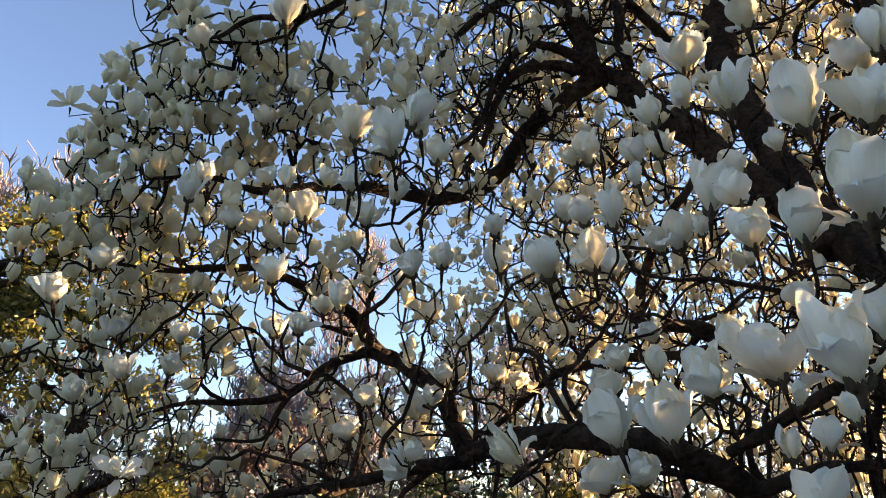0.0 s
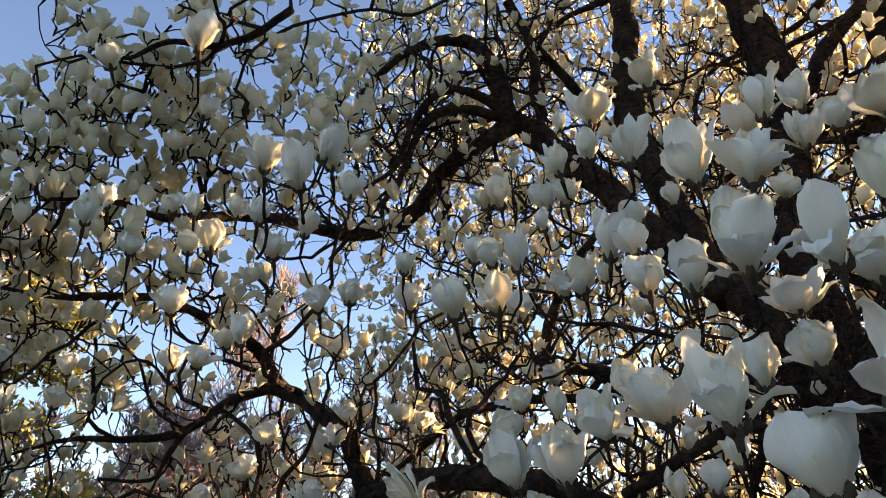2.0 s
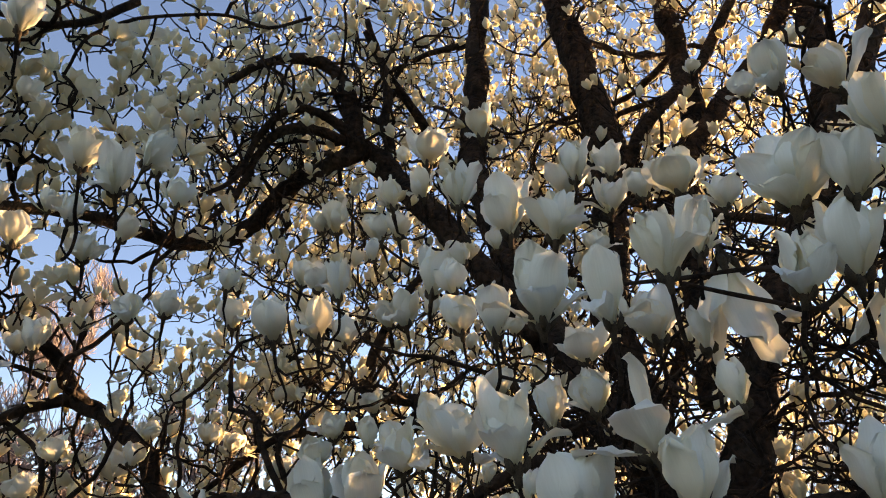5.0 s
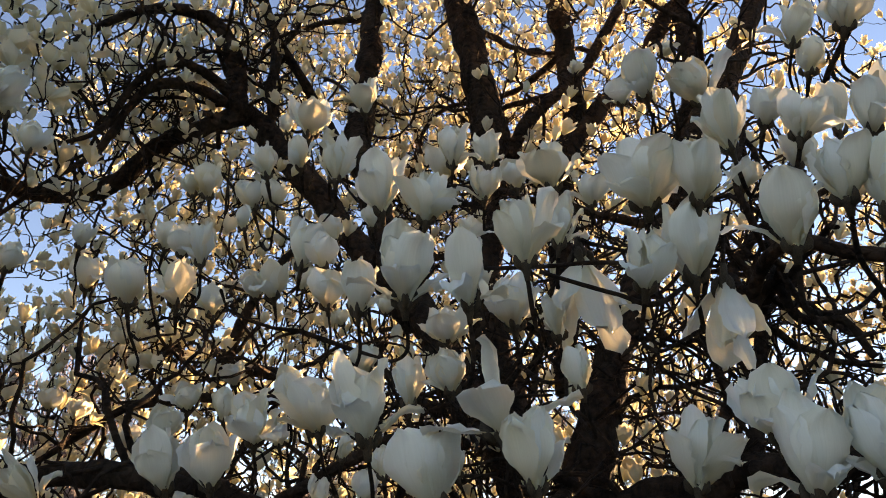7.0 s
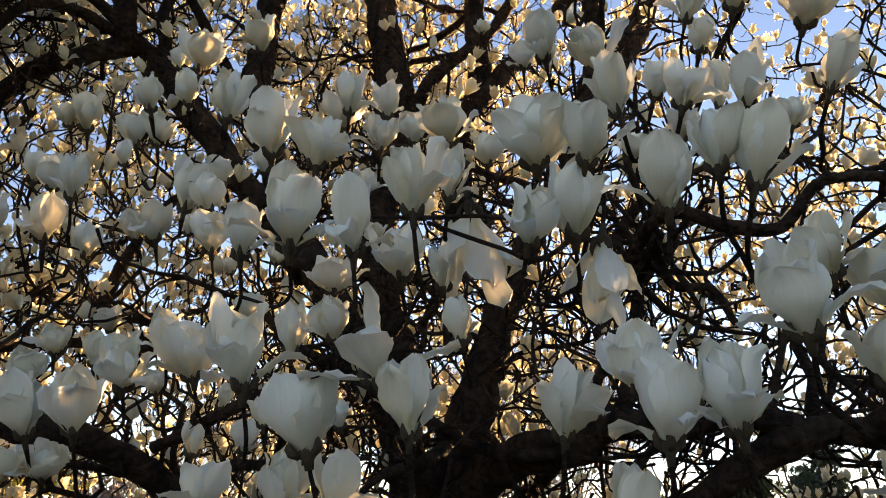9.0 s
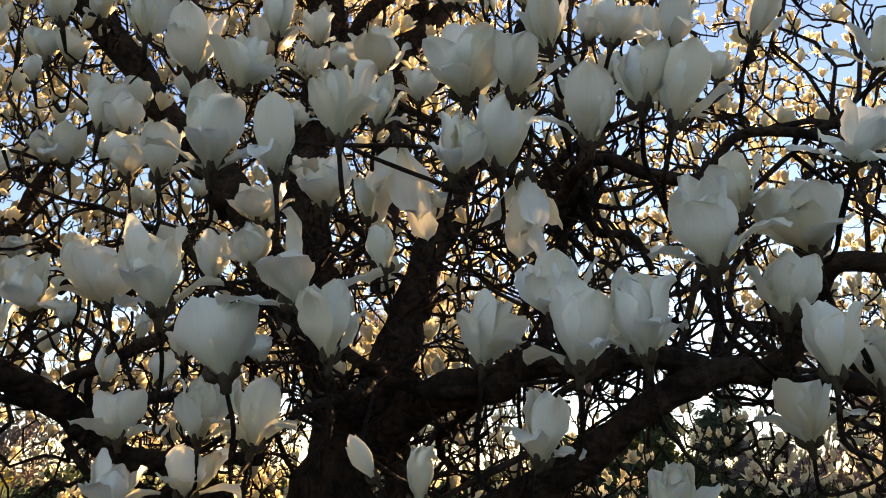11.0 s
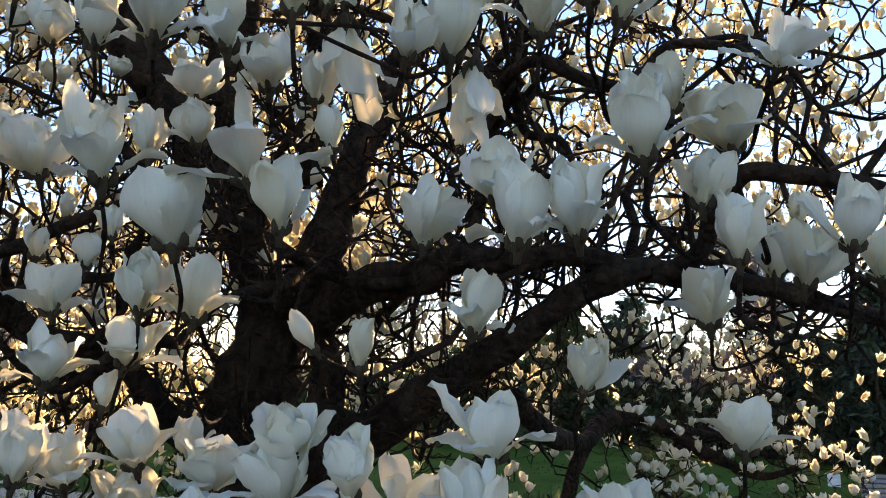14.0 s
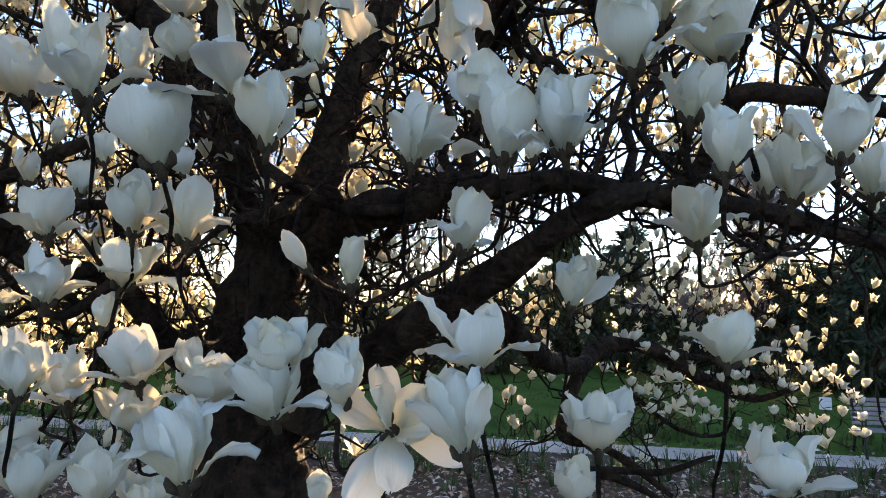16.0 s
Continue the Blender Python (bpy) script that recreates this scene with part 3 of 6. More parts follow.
# thin crooked growth about the fork and under the broad limb
pick = wood_rng.choice(np.flatnonzero((limb_r > 0.02) & (limb_at[:, 1] > 0.7) & (limb_at[:, 1] < 2.3) & (limb_at[:, 0] > 1.3) & (limb_at[:, 2] > 1.6) & (limb_at[:, 2] < 3.1)), 84)
way = wood_rng.normal(0, 0.8, (len(pick), 3)) + (0.75, 0.15, 0.2)
thin_p, thin_r = walkers(limb_at[pick], way, wood_rng.uniform(0.5, 1.5, len(pick)), 13, np.full(len(pick), 0.0075), np.full(len(pick), 0.0035), 0.42, 0.03)
at, r = roots_of(bough_p, bough_r, 170, 3)
fork_p, fork_r = walkers(at, outward(at, 0.15, 0.8), wood_rng.uniform(0.4, 1.0, len(at)), 13, np.minimum(0.7 * r, 0.009), np.full(len(at), 0.004), 0.36)
branch_p, branch_r = np.concatenate([side_p, fork_p, whip_p, whip_p, thin_p]), np.concatenate([side_r, fork_r, whip_r, whip_r, thin_r])
# branchlets, kinked at every joint
at, r = roots_of(branch_p, branch_r, 2050, 2)
let_p, let_r = walkers(at, outward(at, 0.35, 0.9), wood_rng.uniform(0.14, 0.52, len(at)), 7, np.minimum(0.8 * r, wood_rng.uniform(0.0035, 0.0062, len(at))), np.full(len(at), 0.0030), 0.48, 0.12)
let_r[:, -1], let_r[:, -2] = 0.0060, 0.0038        # the dark scales under a flower
# short spurs with a swollen bud
at, r = roots_of(np.concatenate([branch_p[:, ::2], let_p[:, :-1]], axis=0), np.concatenate([branch_r[:, ::2], let_r[:, :-1]], axis=0), 2200, 0)
spur_p, spur_r = walkers(at, outward(at, 0.5, 0.9), wood_rng.uniform(0.05, 0.17, len(at)), 5, np.minimum(r, 0.0032), np.full(len(at), 0.0026), 0.5, 0.15)
spur_r[:, 4], spur_r[:, 5] = 0.0042, 0.0008
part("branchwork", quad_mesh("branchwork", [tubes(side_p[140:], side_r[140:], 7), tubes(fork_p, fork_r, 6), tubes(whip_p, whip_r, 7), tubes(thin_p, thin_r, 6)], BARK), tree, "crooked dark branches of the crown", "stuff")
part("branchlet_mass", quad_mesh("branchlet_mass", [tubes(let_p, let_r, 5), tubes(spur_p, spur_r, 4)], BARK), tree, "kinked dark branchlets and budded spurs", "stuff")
for p, r in ((bough_p, bough_r), (branch_p, branch_r), (let_p[:, 2::2], let_r[:, 2::2])):
    for q, w in zip(p.reshape(-1, 3), r.ravel()):
        nodes.append(q)
        node_r.append(w)

# flowers: tepals by kind. Unit height 1; each tepal is a spoon-shaped sheet
def tepal_mesh(name, length, width, a0, a1, curl, cup, foot, ripple, seed, rows=11, cols=9, mat=None):
    """A tepal that leaves the foot at a0 degrees from the axis and ends at a1, its tip curled by curl; cup bends its sides up."""
    us, vs = np.linspace(0, 1, rows), np.linspace(-1, 1, cols)
    bendy = np.clip((us - 0.30) / 0.70, 0, 1)
    ang = np.radians(a0 + (a1 - a0) * bendy * bendy * (3 - 2 * bendy) + curl * np.maximum(us - 0.72, 0) / 0.28)
    step = length / (rows - 1)
    r = foot + np.concatenate([[0], np.cumsum(np.sin((ang[1:] + ang[:-1]) / 2) * step)])
    z = np.concatenate([[0], np.cumsum(np.cos((ang[1:] + ang[:-1]) / 2) * step)])
    verts, uvs = [], []
    for i, u in enumerate(us):
        rise = min(1.0, u / 0.60)
        w = width * (0.20 + 0.80 * rise * rise * (3 - 2 * rise))
        if u > 0.62:
            w *= max(0.03, 1 - ((u - 0.62) / 0.385) ** 2.7) ** 0.55
        nr, nz = -math.cos(ang[i]), math.sin(ang[i])          # the sheet's inner normal, towards the axis
        for v in vs:
            lift = cup * w * v * v + ripple * noise.noise(Vector((seed * 1.7 + 2.5 * u, 2.2 * v, seed))) * (0.3 + u)
            edge = ripple * 0.9 * noise.noise(Vector((seed + 9 * u, 5 * v, 3.1))) * abs(v)
            edge -= 0.10 * w * max(0.0, abs(v) - 0.6) * (0.4 + u) - 0.03 * w * math.exp(-(v / 0.3) ** 2) * math.sin(math.pi * u)    # rolled margin, grooved midrib
            side = w * v * (1 - 0.18 * cup * v * v)
            verts.append((r[i] + nr * (lift + edge), side, z[i] + nz * (lift + edge) + (0.10 * width * noise.noise(Vector((seed, 2.2 * v, 7))) * (u - 0.75) * 4 if u > 0.75 else 0)))
            uvs.append((0.5 + 0.5 * v, u))
    faces = [(i * cols + j, i * cols + j + 1, (i + 1) * cols + j + 1, (i + 1) * cols + j) for i in range(rows - 1) for j in range(cols - 1)]
    return mesh_of(name, verts, faces, mat or PETAL, uvs)


# kind: rows of (count, length, width, a0, a1, curl, cup, turn)
FORMS = {
    "goblet": ((3, 0.98, 0.30, 20, -20, 4, 0.50, 0), (3, 1.06, 0.35, 27, -24, 18, 0.44, 60), (3, 0.98, 0.31, 33, -14, 46, 0.36, 25)),
    "half": ((3, 0.98, 0.30, 20, -16, 12, 0.46, 0), (3, 1.06, 0.35, 30, -18, 32, 0.40, 60), (3, 0.98, 0.31, 40, 2, 60, 0.28, 20)),
    "splay": ((3, 1.0, 0.30, 22, -18, 8, 0.48, 0), (3, 1.05, 0.35, 29, -16, 28, 0.40, 60), (3, 0.86, 0.24, 52, 96, 24, 0.20, 35)),
    "open": ((3, 0.86, 0.24, 26, 12, 30, 0.32, 0), (3, 1.02, 0.26, 54, 50, 30, 0.22, 55), (3, 1.04, 0.25, 76, 98, 26, 0.18, 20)),
    "tall": ((1, 1.0, 0.25, 6, -2, 8, 0.22, 0), (4, 0.84, 0.25, 70, 84, 16, 0.18, 40), (1, 0.55, 0.18, 80, 120, 10, 0.2, 10)),
    "bud": ((3, 1.02, 0.25, 17, -20, -6, 0.60, 0), (2, 1.0, 0.26, 20, -20, 6, 0.52, 50)),
    "droop": ((3, 1.0, 0.27, 20, 6, 16, 0.32, 0), (3, 0.95, 0.28, 46, 28, 36, 0.24, 60)),
}
VARIANTS, LOW = {}, {}
for kind_name, rings in FORMS.items():
    VARIANTS[kind_name], LOW[kind_name] = [], []
    for variant in range(4):
        made = []
        for k, (count, ln, wd, a0, a1, curl, cup, turn) in enumerate(rings):
            for c in range(count):
                s = 13.1 * variant + 3.3 * c + 1.7 * k + 0.1 * len(kind_name)
                jit = rng.normal(0, 1, 6)
                length, width = ln * (1 + 0.09 * jit[0]), wd * (1 + 0.10 * jit[1])
                me = tepal_mesh("tepal", length, width, a0 + 4 * jit[2], a1 + 9 * jit[3], curl + 18 * jit[4], cup * 0.9, 0.03 + 0.012 * k, 0.085, s)
                made.append((me, turn + c * 360 / count + 9 * jit[5]))
        VARIANTS[kind_name].append(made)
    for variant in range(9):
        nr, nc = ((4, 3), (5, 4), (3, 3))[variant // 3]
        lv, lf, lu, at = [], [], [], 0
        for k, (count, ln, wd, a0, a1, curl, cup, turn) in enumerate(rings):
            for c in range(count):
                jit = rng.normal(0, 1, 4)
                if k == 2 and c == 2:
                    continue
                me = tepal_mesh("far_tepal", ln, wd, a0 + 5 * jit[0], a1 + 7 * jit[1], curl + 14 * jit[2], cup, 0.03, 0.05, variant + 1.3 * c, nr, nc, PETAL_FAR)
                co = np.array([v.co for v in me.vertices])
                uv = np.array([(0.5, i // nc / (nr - 1)) for i in range(len(co))])
                t = radians(turn + c * 360 / count + 12 * jit[3])
                rot = np.array([[math.cos(t), -math.sin(t), 0], [math.sin(t), math.cos(t), 0], [0, 0, 1]])
                lv.append(co @ rot.T)
                lu.append(uv)
                lf.append(np.array([list(f.vertices) for f in me.polygons]) + at)
                at += len(co)
                bpy.data.meshes.remove(me)
        LOW[kind_name].append((np.concatenate(lv), np.concatenate(lf), np.concatenate(lu)))

cv, cf = [], []
tube([(0, 0, -0.22), (0, 0, -0.1), (0, 0, -0.02), (0, 0, 0.07), (0, 0, 0.13)], [0.045, 0.060, 0.105, 0.085, 0.012], 10, cv, cf, 0.2)
for k in range(3):
    q = np.array([(0.08, 0, -0.05), (0.15, 0.01, 0.02), (0.18, 0.0, 0.10), (0.17, 0, 0.19)])
    t = radians(120 * k + 20)
    tube(q @ np.array([[math.cos(t), math.sin(t), 0], [-math.sin(t), math.cos(t), 0], [0, 0, 1]]), [0.035, 0.062, 0.045, 0.008], 6, cv, cf)
RECEPTACLE = mesh_of("receptacle", np.concatenate(cv), cf, CALYX)

flower_feet = []        # foot, axis and height of every flower, for the twigs


def upright(ax, spin):
    z = Vector(ax).normalized()
    x = z.orthogonal().normalized()
    m = Matrix((x, z.cross(x), z)).transposed().to_4x4()
    return m @ Matrix.Rotation(spin, 4, "Z")


def bloom(kind, x, y, z, ax, ay, az, tall, wide):
    """A near flower: its foot, the way it points, its height and its breadth."""
    i = len(flower_feet)
    if math.hypot(x, y) > 3.4 and x > 3.0:
        tall, wide = 0.80 * tall, 0.80 * wide
    lean = Vector((ax, ay, az)) + Vector(rng.normal(0, 0.10, 3))
    girth = {"splay": 0.78, "open": 1.25, "tall": 1.0, "bud": 0.42, "half": 0.86, "goblet": 0.76, "droop": 0.85}[kind]
    w = min(1.35, max(0.72, wide / (tall * girth)))
    if kind in ("tall", "open"):
        w = 1.0
    m = Matrix.Translation((x, y, z)) @ upright(lean, float(rng.uniform(0, 6.28))) @ Matrix.Diagonal((tall * w, tall * w, tall, 1))
    f = new("flower", RECEPTACLE)
    f.parent = tree
    f.matrix_parent_inverse = TREE_INV
    f.matrix_basis = m
    for me, turn in VARIANTS[kind][i % 4]:
        t = new("tepal", me)
        t.parent = f
        jz, jy, js = rng.normal(0, 11), rng.normal(0, 4.5), rng.uniform(0.88, 1.08)
        t.matrix_basis = Matrix.Rotation(radians(turn + jz), 4, "Z") @ Matrix.Rotation(radians(jy), 4, "Y") @ Matrix.Diagonal((1, rng.uniform(0.86, 1.12), js, 1))
    if kind in ("half", "goblet") and rng.uniform() < 0.5:         # one outer tepal has flopped over
        me, turn = VARIANTS["splay"][i % 4][6 + i % 3]
        t = new("tepal", me)
        t.parent = f
        t.matrix_basis = Matrix.Rotation(float(rng.uniform(0, 6.28)), 4, "Z")
    flower_feet.append((np.array((x, y, z)), np.array(lean.normalized()), tall))


TREE_INV = Matrix.Translation((1.84, 2.15, 0.0)).inverted()
bloom("half", 0.522, 1.098, 2.515, -0.09, 0.00, 1.00, 0.091, 0.082)
bloom("splay", 0.481, 0.824, 2.456, -0.07, -0.02, 1.00, 0.113, 0.079)
bloom("goblet", 0.654, 1.020, 2.561, -0.06, -0.03, 1.00, 0.087, 0.060)
bloom("tall", 0.551, 0.615, 2.444, -0.17, 0.12, 0.98, 0.118, 0.055)
bloom("half", 0.546, 0.555, 2.376, -0.01, -0.11, 0.99, 0.081, 0.057)
bloom("goblet", 0.521, 0.717, 2.369, -0.14, 0.07, 0.99, 0.089, 0.088)
bloom("goblet", 0.817, 1.423, 2.496, -0.08, -0.01, 1.00, 0.079, 0.054)
bloom("goblet", 1.200, 1.710, 2.553, -0.24, 0.21, 0.95, 0.079, 0.080)
bloom("bud", 0.607, 1.280, 2.412, -0.06, -0.03, 1.00, 0.060, 0.032)
bloom("goblet", 0.956, 1.818, 2.478, -0.03, -0.07, 1.00, 0.089, 0.071)
bloom("splay", 0.596, 1.170, 2.310, -0.09, 0.01, 1.00, 0.085, 0.077)
bloom("half", 0.613, 0.937, 2.305, -0.09, 0.01, 1.00, 0.084, 0.067)
bloom("splay", 0.678, 0.900, 2.296, 0.02, -0.14, 0.99, 0.100, 0.077)
bloom("splay", 0.562, 1.099, 2.199, -0.12, 0.05, 0.99, 0.088, 0.074)
bloom("splay", 0.632, 0.998, 2.227, 0.03, -0.15, 0.99, 0.079, 0.079)
bloom("bud", 0.632, 1.052, 2.162, -0.02, -0.09, 1.00, 0.060, 0.036)
bloom("bud", 0.760, 0.717, 2.253, -0.31, 0.31, 0.90, 0.065, 0.023)
bloom("bud", 0.720, 0.591, 2.229, 0.03, -0.15, 0.99, 0.060, 0.033)
bloom("half", 0.752, 0.518, 2.386, -0.03, -0.07, 1.00, 0.082, 0.067)
bloom("splay", 0.670, 0.328, 2.357, -0.06, -0.04, 1.00, 0.085, 0.060)
bloom("half", 0.702, 0.374, 2.415, -0.02, -0.09, 1.00, 0.073, 0.067)
bloom("splay", 0.711, 0.279, 2.367, -0.02, -0.09, 1.00, 0.085, 0.059)
bloom("goblet", 0.817, 0.181, 2.408, 0.07, -0.21, 0.97, 0.069, 0.058)
bloom("goblet", 0.809, 0.145, 2.345, 0.01, -0.12, 0.99, 0.068, 0.050)
bloom("goblet", 1.112, 0.174, 2.362, 0.03, -0.16, 0.99, 0.079, 0.049)
bloom("half", 0.957, 0.109, 2.331, 0.08, -0.22, 0.97, 0.076, 0.065)
bloom("bud", 1.288, 0.171, 2.468, 0.05, -0.18, 0.98, 0.060, 0.027)
bloom("half", 0.920, 0.055, 2.367, 0.05, -0.18, 0.98, 0.071, 0.064)
bloom("splay", 1.314, 0.062, 2.375, 0.03, -0.15, 0.99, 0.088, 0.083)
bloom("splay", 1.096, 0.261, 2.297, -0.03, -0.08, 1.00, 0.088, 0.070)
bloom("splay", 0.778, 0.457, 2.273, 0.04, -0.17, 0.98, 0.085, 0.058)
bloom("half", 0.917, 0.375, 2.203, 0.00, -0.12, 0.99, 0.069, 0.057)
bloom("splay", 0.666, 0.357, 2.141, 0.00, -0.12, 0.99, 0.068, 0.069)
bloom("splay", 1.018, 0.203, 2.132, -0.01, -0.11, 0.99, 0.065, 0.065)
bloom("half", 0.629, 0.345, 2.063, -0.04, -0.06, 1.00, 0.081, 0.062)
bloom("open", 0.638, 0.447, 2.072, -0.58, -0.58, 0.57, 0.088, 0.100)
bloom("half", 0.803, 0.286, 2.047, -0.02, -0.09, 1.00, 0.071, 0.068)
bloom("splay", 1.124, 0.160, 1.945, -0.07, -0.02, 1.00, 0.088, 0.086)
bloom("half", 1.278, 0.558, 1.835, -0.01, -0.11, 0.99, 0.081, 0.074)
bloom("splay", 0.563, 0.548, 2.084, -0.05, -0.05, 1.00, 0.074, 0.074)
bloom("half", 0.561, 0.546, 2.134, -0.00, -0.11, 0.99, 0.061, 0.062)
bloom("goblet", 0.576, 0.466, 2.103, -0.04, -0.06, 1.00, 0.067, 0.053)
bloom("half", 0.698, 0.858, 2.050, -0.02, -0.08, 1.00, 0.081, 0.094)
bloom("splay", 0.488, 0.597, 2.020, -0.03, -0.07, 1.00, 0.088, 0.072)
bloom("half", 0.693, 1.047, 1.990, -0.01, -0.10, 1.00, 0.081, 0.085)
bloom("splay", 0.680, 1.022, 2.072, -0.05, -0.04, 1.00, 0.088, 0.082)
bloom("goblet", 0.842, 1.131, 2.059, -0.03, -0.08, 1.00, 0.079, 0.058)
bloom("splay", 0.613, 1.112, 2.039, -0.09, 0.01, 1.00, 0.088, 0.086)
bloom("half", 0.449, 0.901, 2.086, -0.04, -0.06, 1.00, 0.081, 0.060)
bloom("half", 0.646, 1.351, 1.906, -0.19, 0.14, 0.97, 0.081, 0.088)
bloom("half", 0.497, 0.965, 1.934, 0.08, -0.22, 0.97, 0.081, 0.072)
bloom("half", 0.550, 0.890, 1.933, -0.03, -0.08, 1.00, 0.081, 0.074)
bloom("half", 0.884, 1.318, 1.773, -0.03, -0.08, 1.00, 0.081, 0.105)
bloom("goblet", 1.273, 1.218, 1.715, -0.24, 0.22, 0.95, 0.079, 0.071)
bloom("bud", 1.349, 0.680, 2.507, 0.01, -0.13, 0.99, 0.060, 0.048)
bloom("goblet", 0.570, 1.401, 2.939, -0.16, -0.18, 0.97, 0.112, 0.068)
bloom("goblet", 0.584, 1.299, 2.906, -0.19, -0.14, 0.97, 0.079, 0.060)
bloom("goblet", 0.669, 1.446, 3.054, -0.27, -0.04, 0.96, 0.069, 0.065)
bloom("goblet", 0.639, 1.796, 3.008, -0.24, -0.08, 0.97, 0.109, 0.090)
bloom("goblet", 0.585, 1.252, 2.799, -0.08, -0.26, 0.96, 0.079, 0.073)
bloom("goblet", 0.491, 0.897, 2.662, -0.20, -0.13, 0.97, 0.088, 0.057)
bloom("splay", 0.505, 0.773, 2.641, -0.20, -0.13, 0.97, 0.107, 0.082)
bloom("splay", 0.498, 0.603, 2.581, -0.14, -0.20, 0.97, 0.088, 0.052)
bloom("half", 0.530, 0.534, 2.617, -0.19, -0.14, 0.97, 0.081, 0.061)
bloom("half", 0.648, 0.608, 2.701, -0.12, -0.22, 0.97, 0.072, 0.047)
bloom("goblet", 1.372, 1.813, 3.192, -0.19, -0.14, 0.97, 0.079, 0.079)
bloom("goblet", 0.716, 0.799, 2.652, -0.16, -0.18, 0.97, 0.089, 0.074)
bloom("bud", 0.687, 0.665, 2.594, -0.19, -0.14, 0.97, 0.060, 0.028)
bloom("goblet", 0.609, 0.817, 2.538, -0.15, -0.19, 0.97, 0.067, 0.058)
bloom("half", 0.687, 0.948, 2.661, -0.21, -0.12, 0.97, 0.065, 0.075)
bloom("bud", 0.638, 0.574, 2.494, -0.25, -0.07, 0.97, 0.055, 0.028)
bloom("droop", 0.705, 0.629, 2.711, 0.35, -0.07, -0.93, 0.132, 0.088)
bloom("goblet", 0.640, 0.461, 2.586, -0.07, -0.28, 0.96, 0.070, 0.055)
bloom("goblet", 0.728, 0.463, 2.620, -0.15, -0.19, 0.97, 0.094, 0.071)
bloom("half", 0.699, 0.493, 2.720, -0.18, -0.16, 0.97, 0.081, 0.098)
bloom("goblet", 0.659, 0.293, 2.576, -0.12, -0.22, 0.97, 0.068, 0.055)
bloom("goblet", 0.719, 0.264, 2.631, -0.12, -0.23, 0.97, 0.068, 0.058)
bloom("half", 0.738, 0.240, 2.609, -0.02, -0.34, 0.94, 0.081, 0.056)
bloom("droop", 0.749, 0.437, 2.613, 0.12, 0.22, -0.97, 0.100, 0.065)
bloom("splay", 0.729, 0.212, 2.446, -0.22, -0.10, 0.97, 0.082, 0.062)
bloom("half", 0.808, 0.211, 2.520, -0.13, -0.21, 0.97, 0.059, 0.057)
bloom("half", 0.876, 0.164, 2.484, -0.20, -0.13, 0.97, 0.083, 0.081)
bloom("open", 0.791, 0.094, 2.538, -0.39, -0.38, 0.84, 0.064, 0.061)
bloom("open", 1.379, 0.150, 2.925, -0.29, -0.49, 0.82, 0.093, 0.100)
bloom("goblet", 1.605, 3.892, 3.695, -0.14, -0.20, 0.97, 0.079, 0.069)
bloom("goblet", 1.540, 3.990, 3.698, -0.19, -0.14, 0.97, 0.079, 0.063)
bloom("goblet", 1.273, 2.765, 3.322, -0.22, -0.10, 0.97, 0.079, 0.074)
bloom("goblet", 1.362, 2.526, 3.320, -0.15, -0.19, 0.97, 0.079, 0.094)
bloom("goblet", 0.527, 1.262, 2.588, -0.13, -0.21, 0.97, 0.079, 0.054)
bloom("goblet", 0.938, 0.664, 3.098, -0.29, -0.26, 0.92, 0.091, 0.063)
bloom("splay", 1.619, 1.321, 3.765, -0.29, -0.26, 0.92, 0.088, 0.097)
bloom("half", 1.018, 0.608, 3.083, -0.32, -0.23, 0.92, 0.081, 0.079)
bloom("half", 0.738, 0.389, 2.765, -0.23, -0.31, 0.92, 0.075, 0.049)
bloom("goblet", 1.256, 0.637, 3.139, -0.12, -0.39, 0.91, 0.079, 0.066)
bloom("goblet", 0.752, 0.312, 2.743, -0.14, -0.37, 0.92, 0.054, 0.050)
bloom("goblet", 1.184, 0.467, 2.999, -0.24, -0.30, 0.92, 0.079, 0.053)
bloom("goblet", 0.792, 0.257, 2.732, -0.23, -0.31, 0.92, 0.073, 0.042)
bloom("goblet", 1.418, 0.676, 3.113, -0.18, -0.35, 0.92, 0.079, 0.075)
bloom("bud", 1.489, 0.634, 3.372, -0.18, -0.35, 0.92, 0.088, 0.060)
bloom("goblet", 1.164, 0.496, 3.205, -0.22, -0.32, 0.92, 0.079, 0.057)
bloom("goblet", 1.116, 0.384, 3.133, -0.24, -0.30, 0.92, 0.079, 0.074)
bloom("half", 1.149, 0.291, 3.057, -0.31, -0.24, 0.92, 0.081, 0.085)
bloom("half", 1.094, 0.257, 2.890, -0.09, -0.41, 0.91, 0.081, 0.050)
bloom("half", 1.968, 0.631, 3.350, -0.15, -0.37, 0.92, 0.081, 0.114)
bloom("half", 0.710, 0.426, 2.701, -0.09, -0.41, 0.91, 0.073, 0.065)
bloom("half", 1.182, 1.068, 3.130, -0.10, -0.40, 0.91, 0.081, 0.077)
bloom("half", 1.668, 0.971, 3.277, -0.16, -0.36, 0.92, 0.081, 0.089)
bloom("goblet", 0.636, 1.242, 3.299, -0.30, -0.25, 0.92, 0.079, 0.065)
bloom("half", 0.586, 1.479, 3.353, -0.18, -0.35, 0.92, 0.111, 0.103)
bloom("goblet", 0.823, 2.460, 4.014, -0.24, -0.30, 0.92, 0.079, 0.065)
bloom("goblet", 0.532, 1.363, 3.174, -0.24, -0.30, 0.92, 0.079, 0.052)
bloom("half", 0.599, 1.303, 3.132, -0.28, -0.27, 0.92, 0.098, 0.079)
bloom("half", 0.529, 0.910, 2.852, -0.24, -0.30, 0.92, 0.104, 0.080)
bloom("bud", 0.768, 1.450, 3.118, -0.24, -0.30, 0.92, 0.060, 0.050)
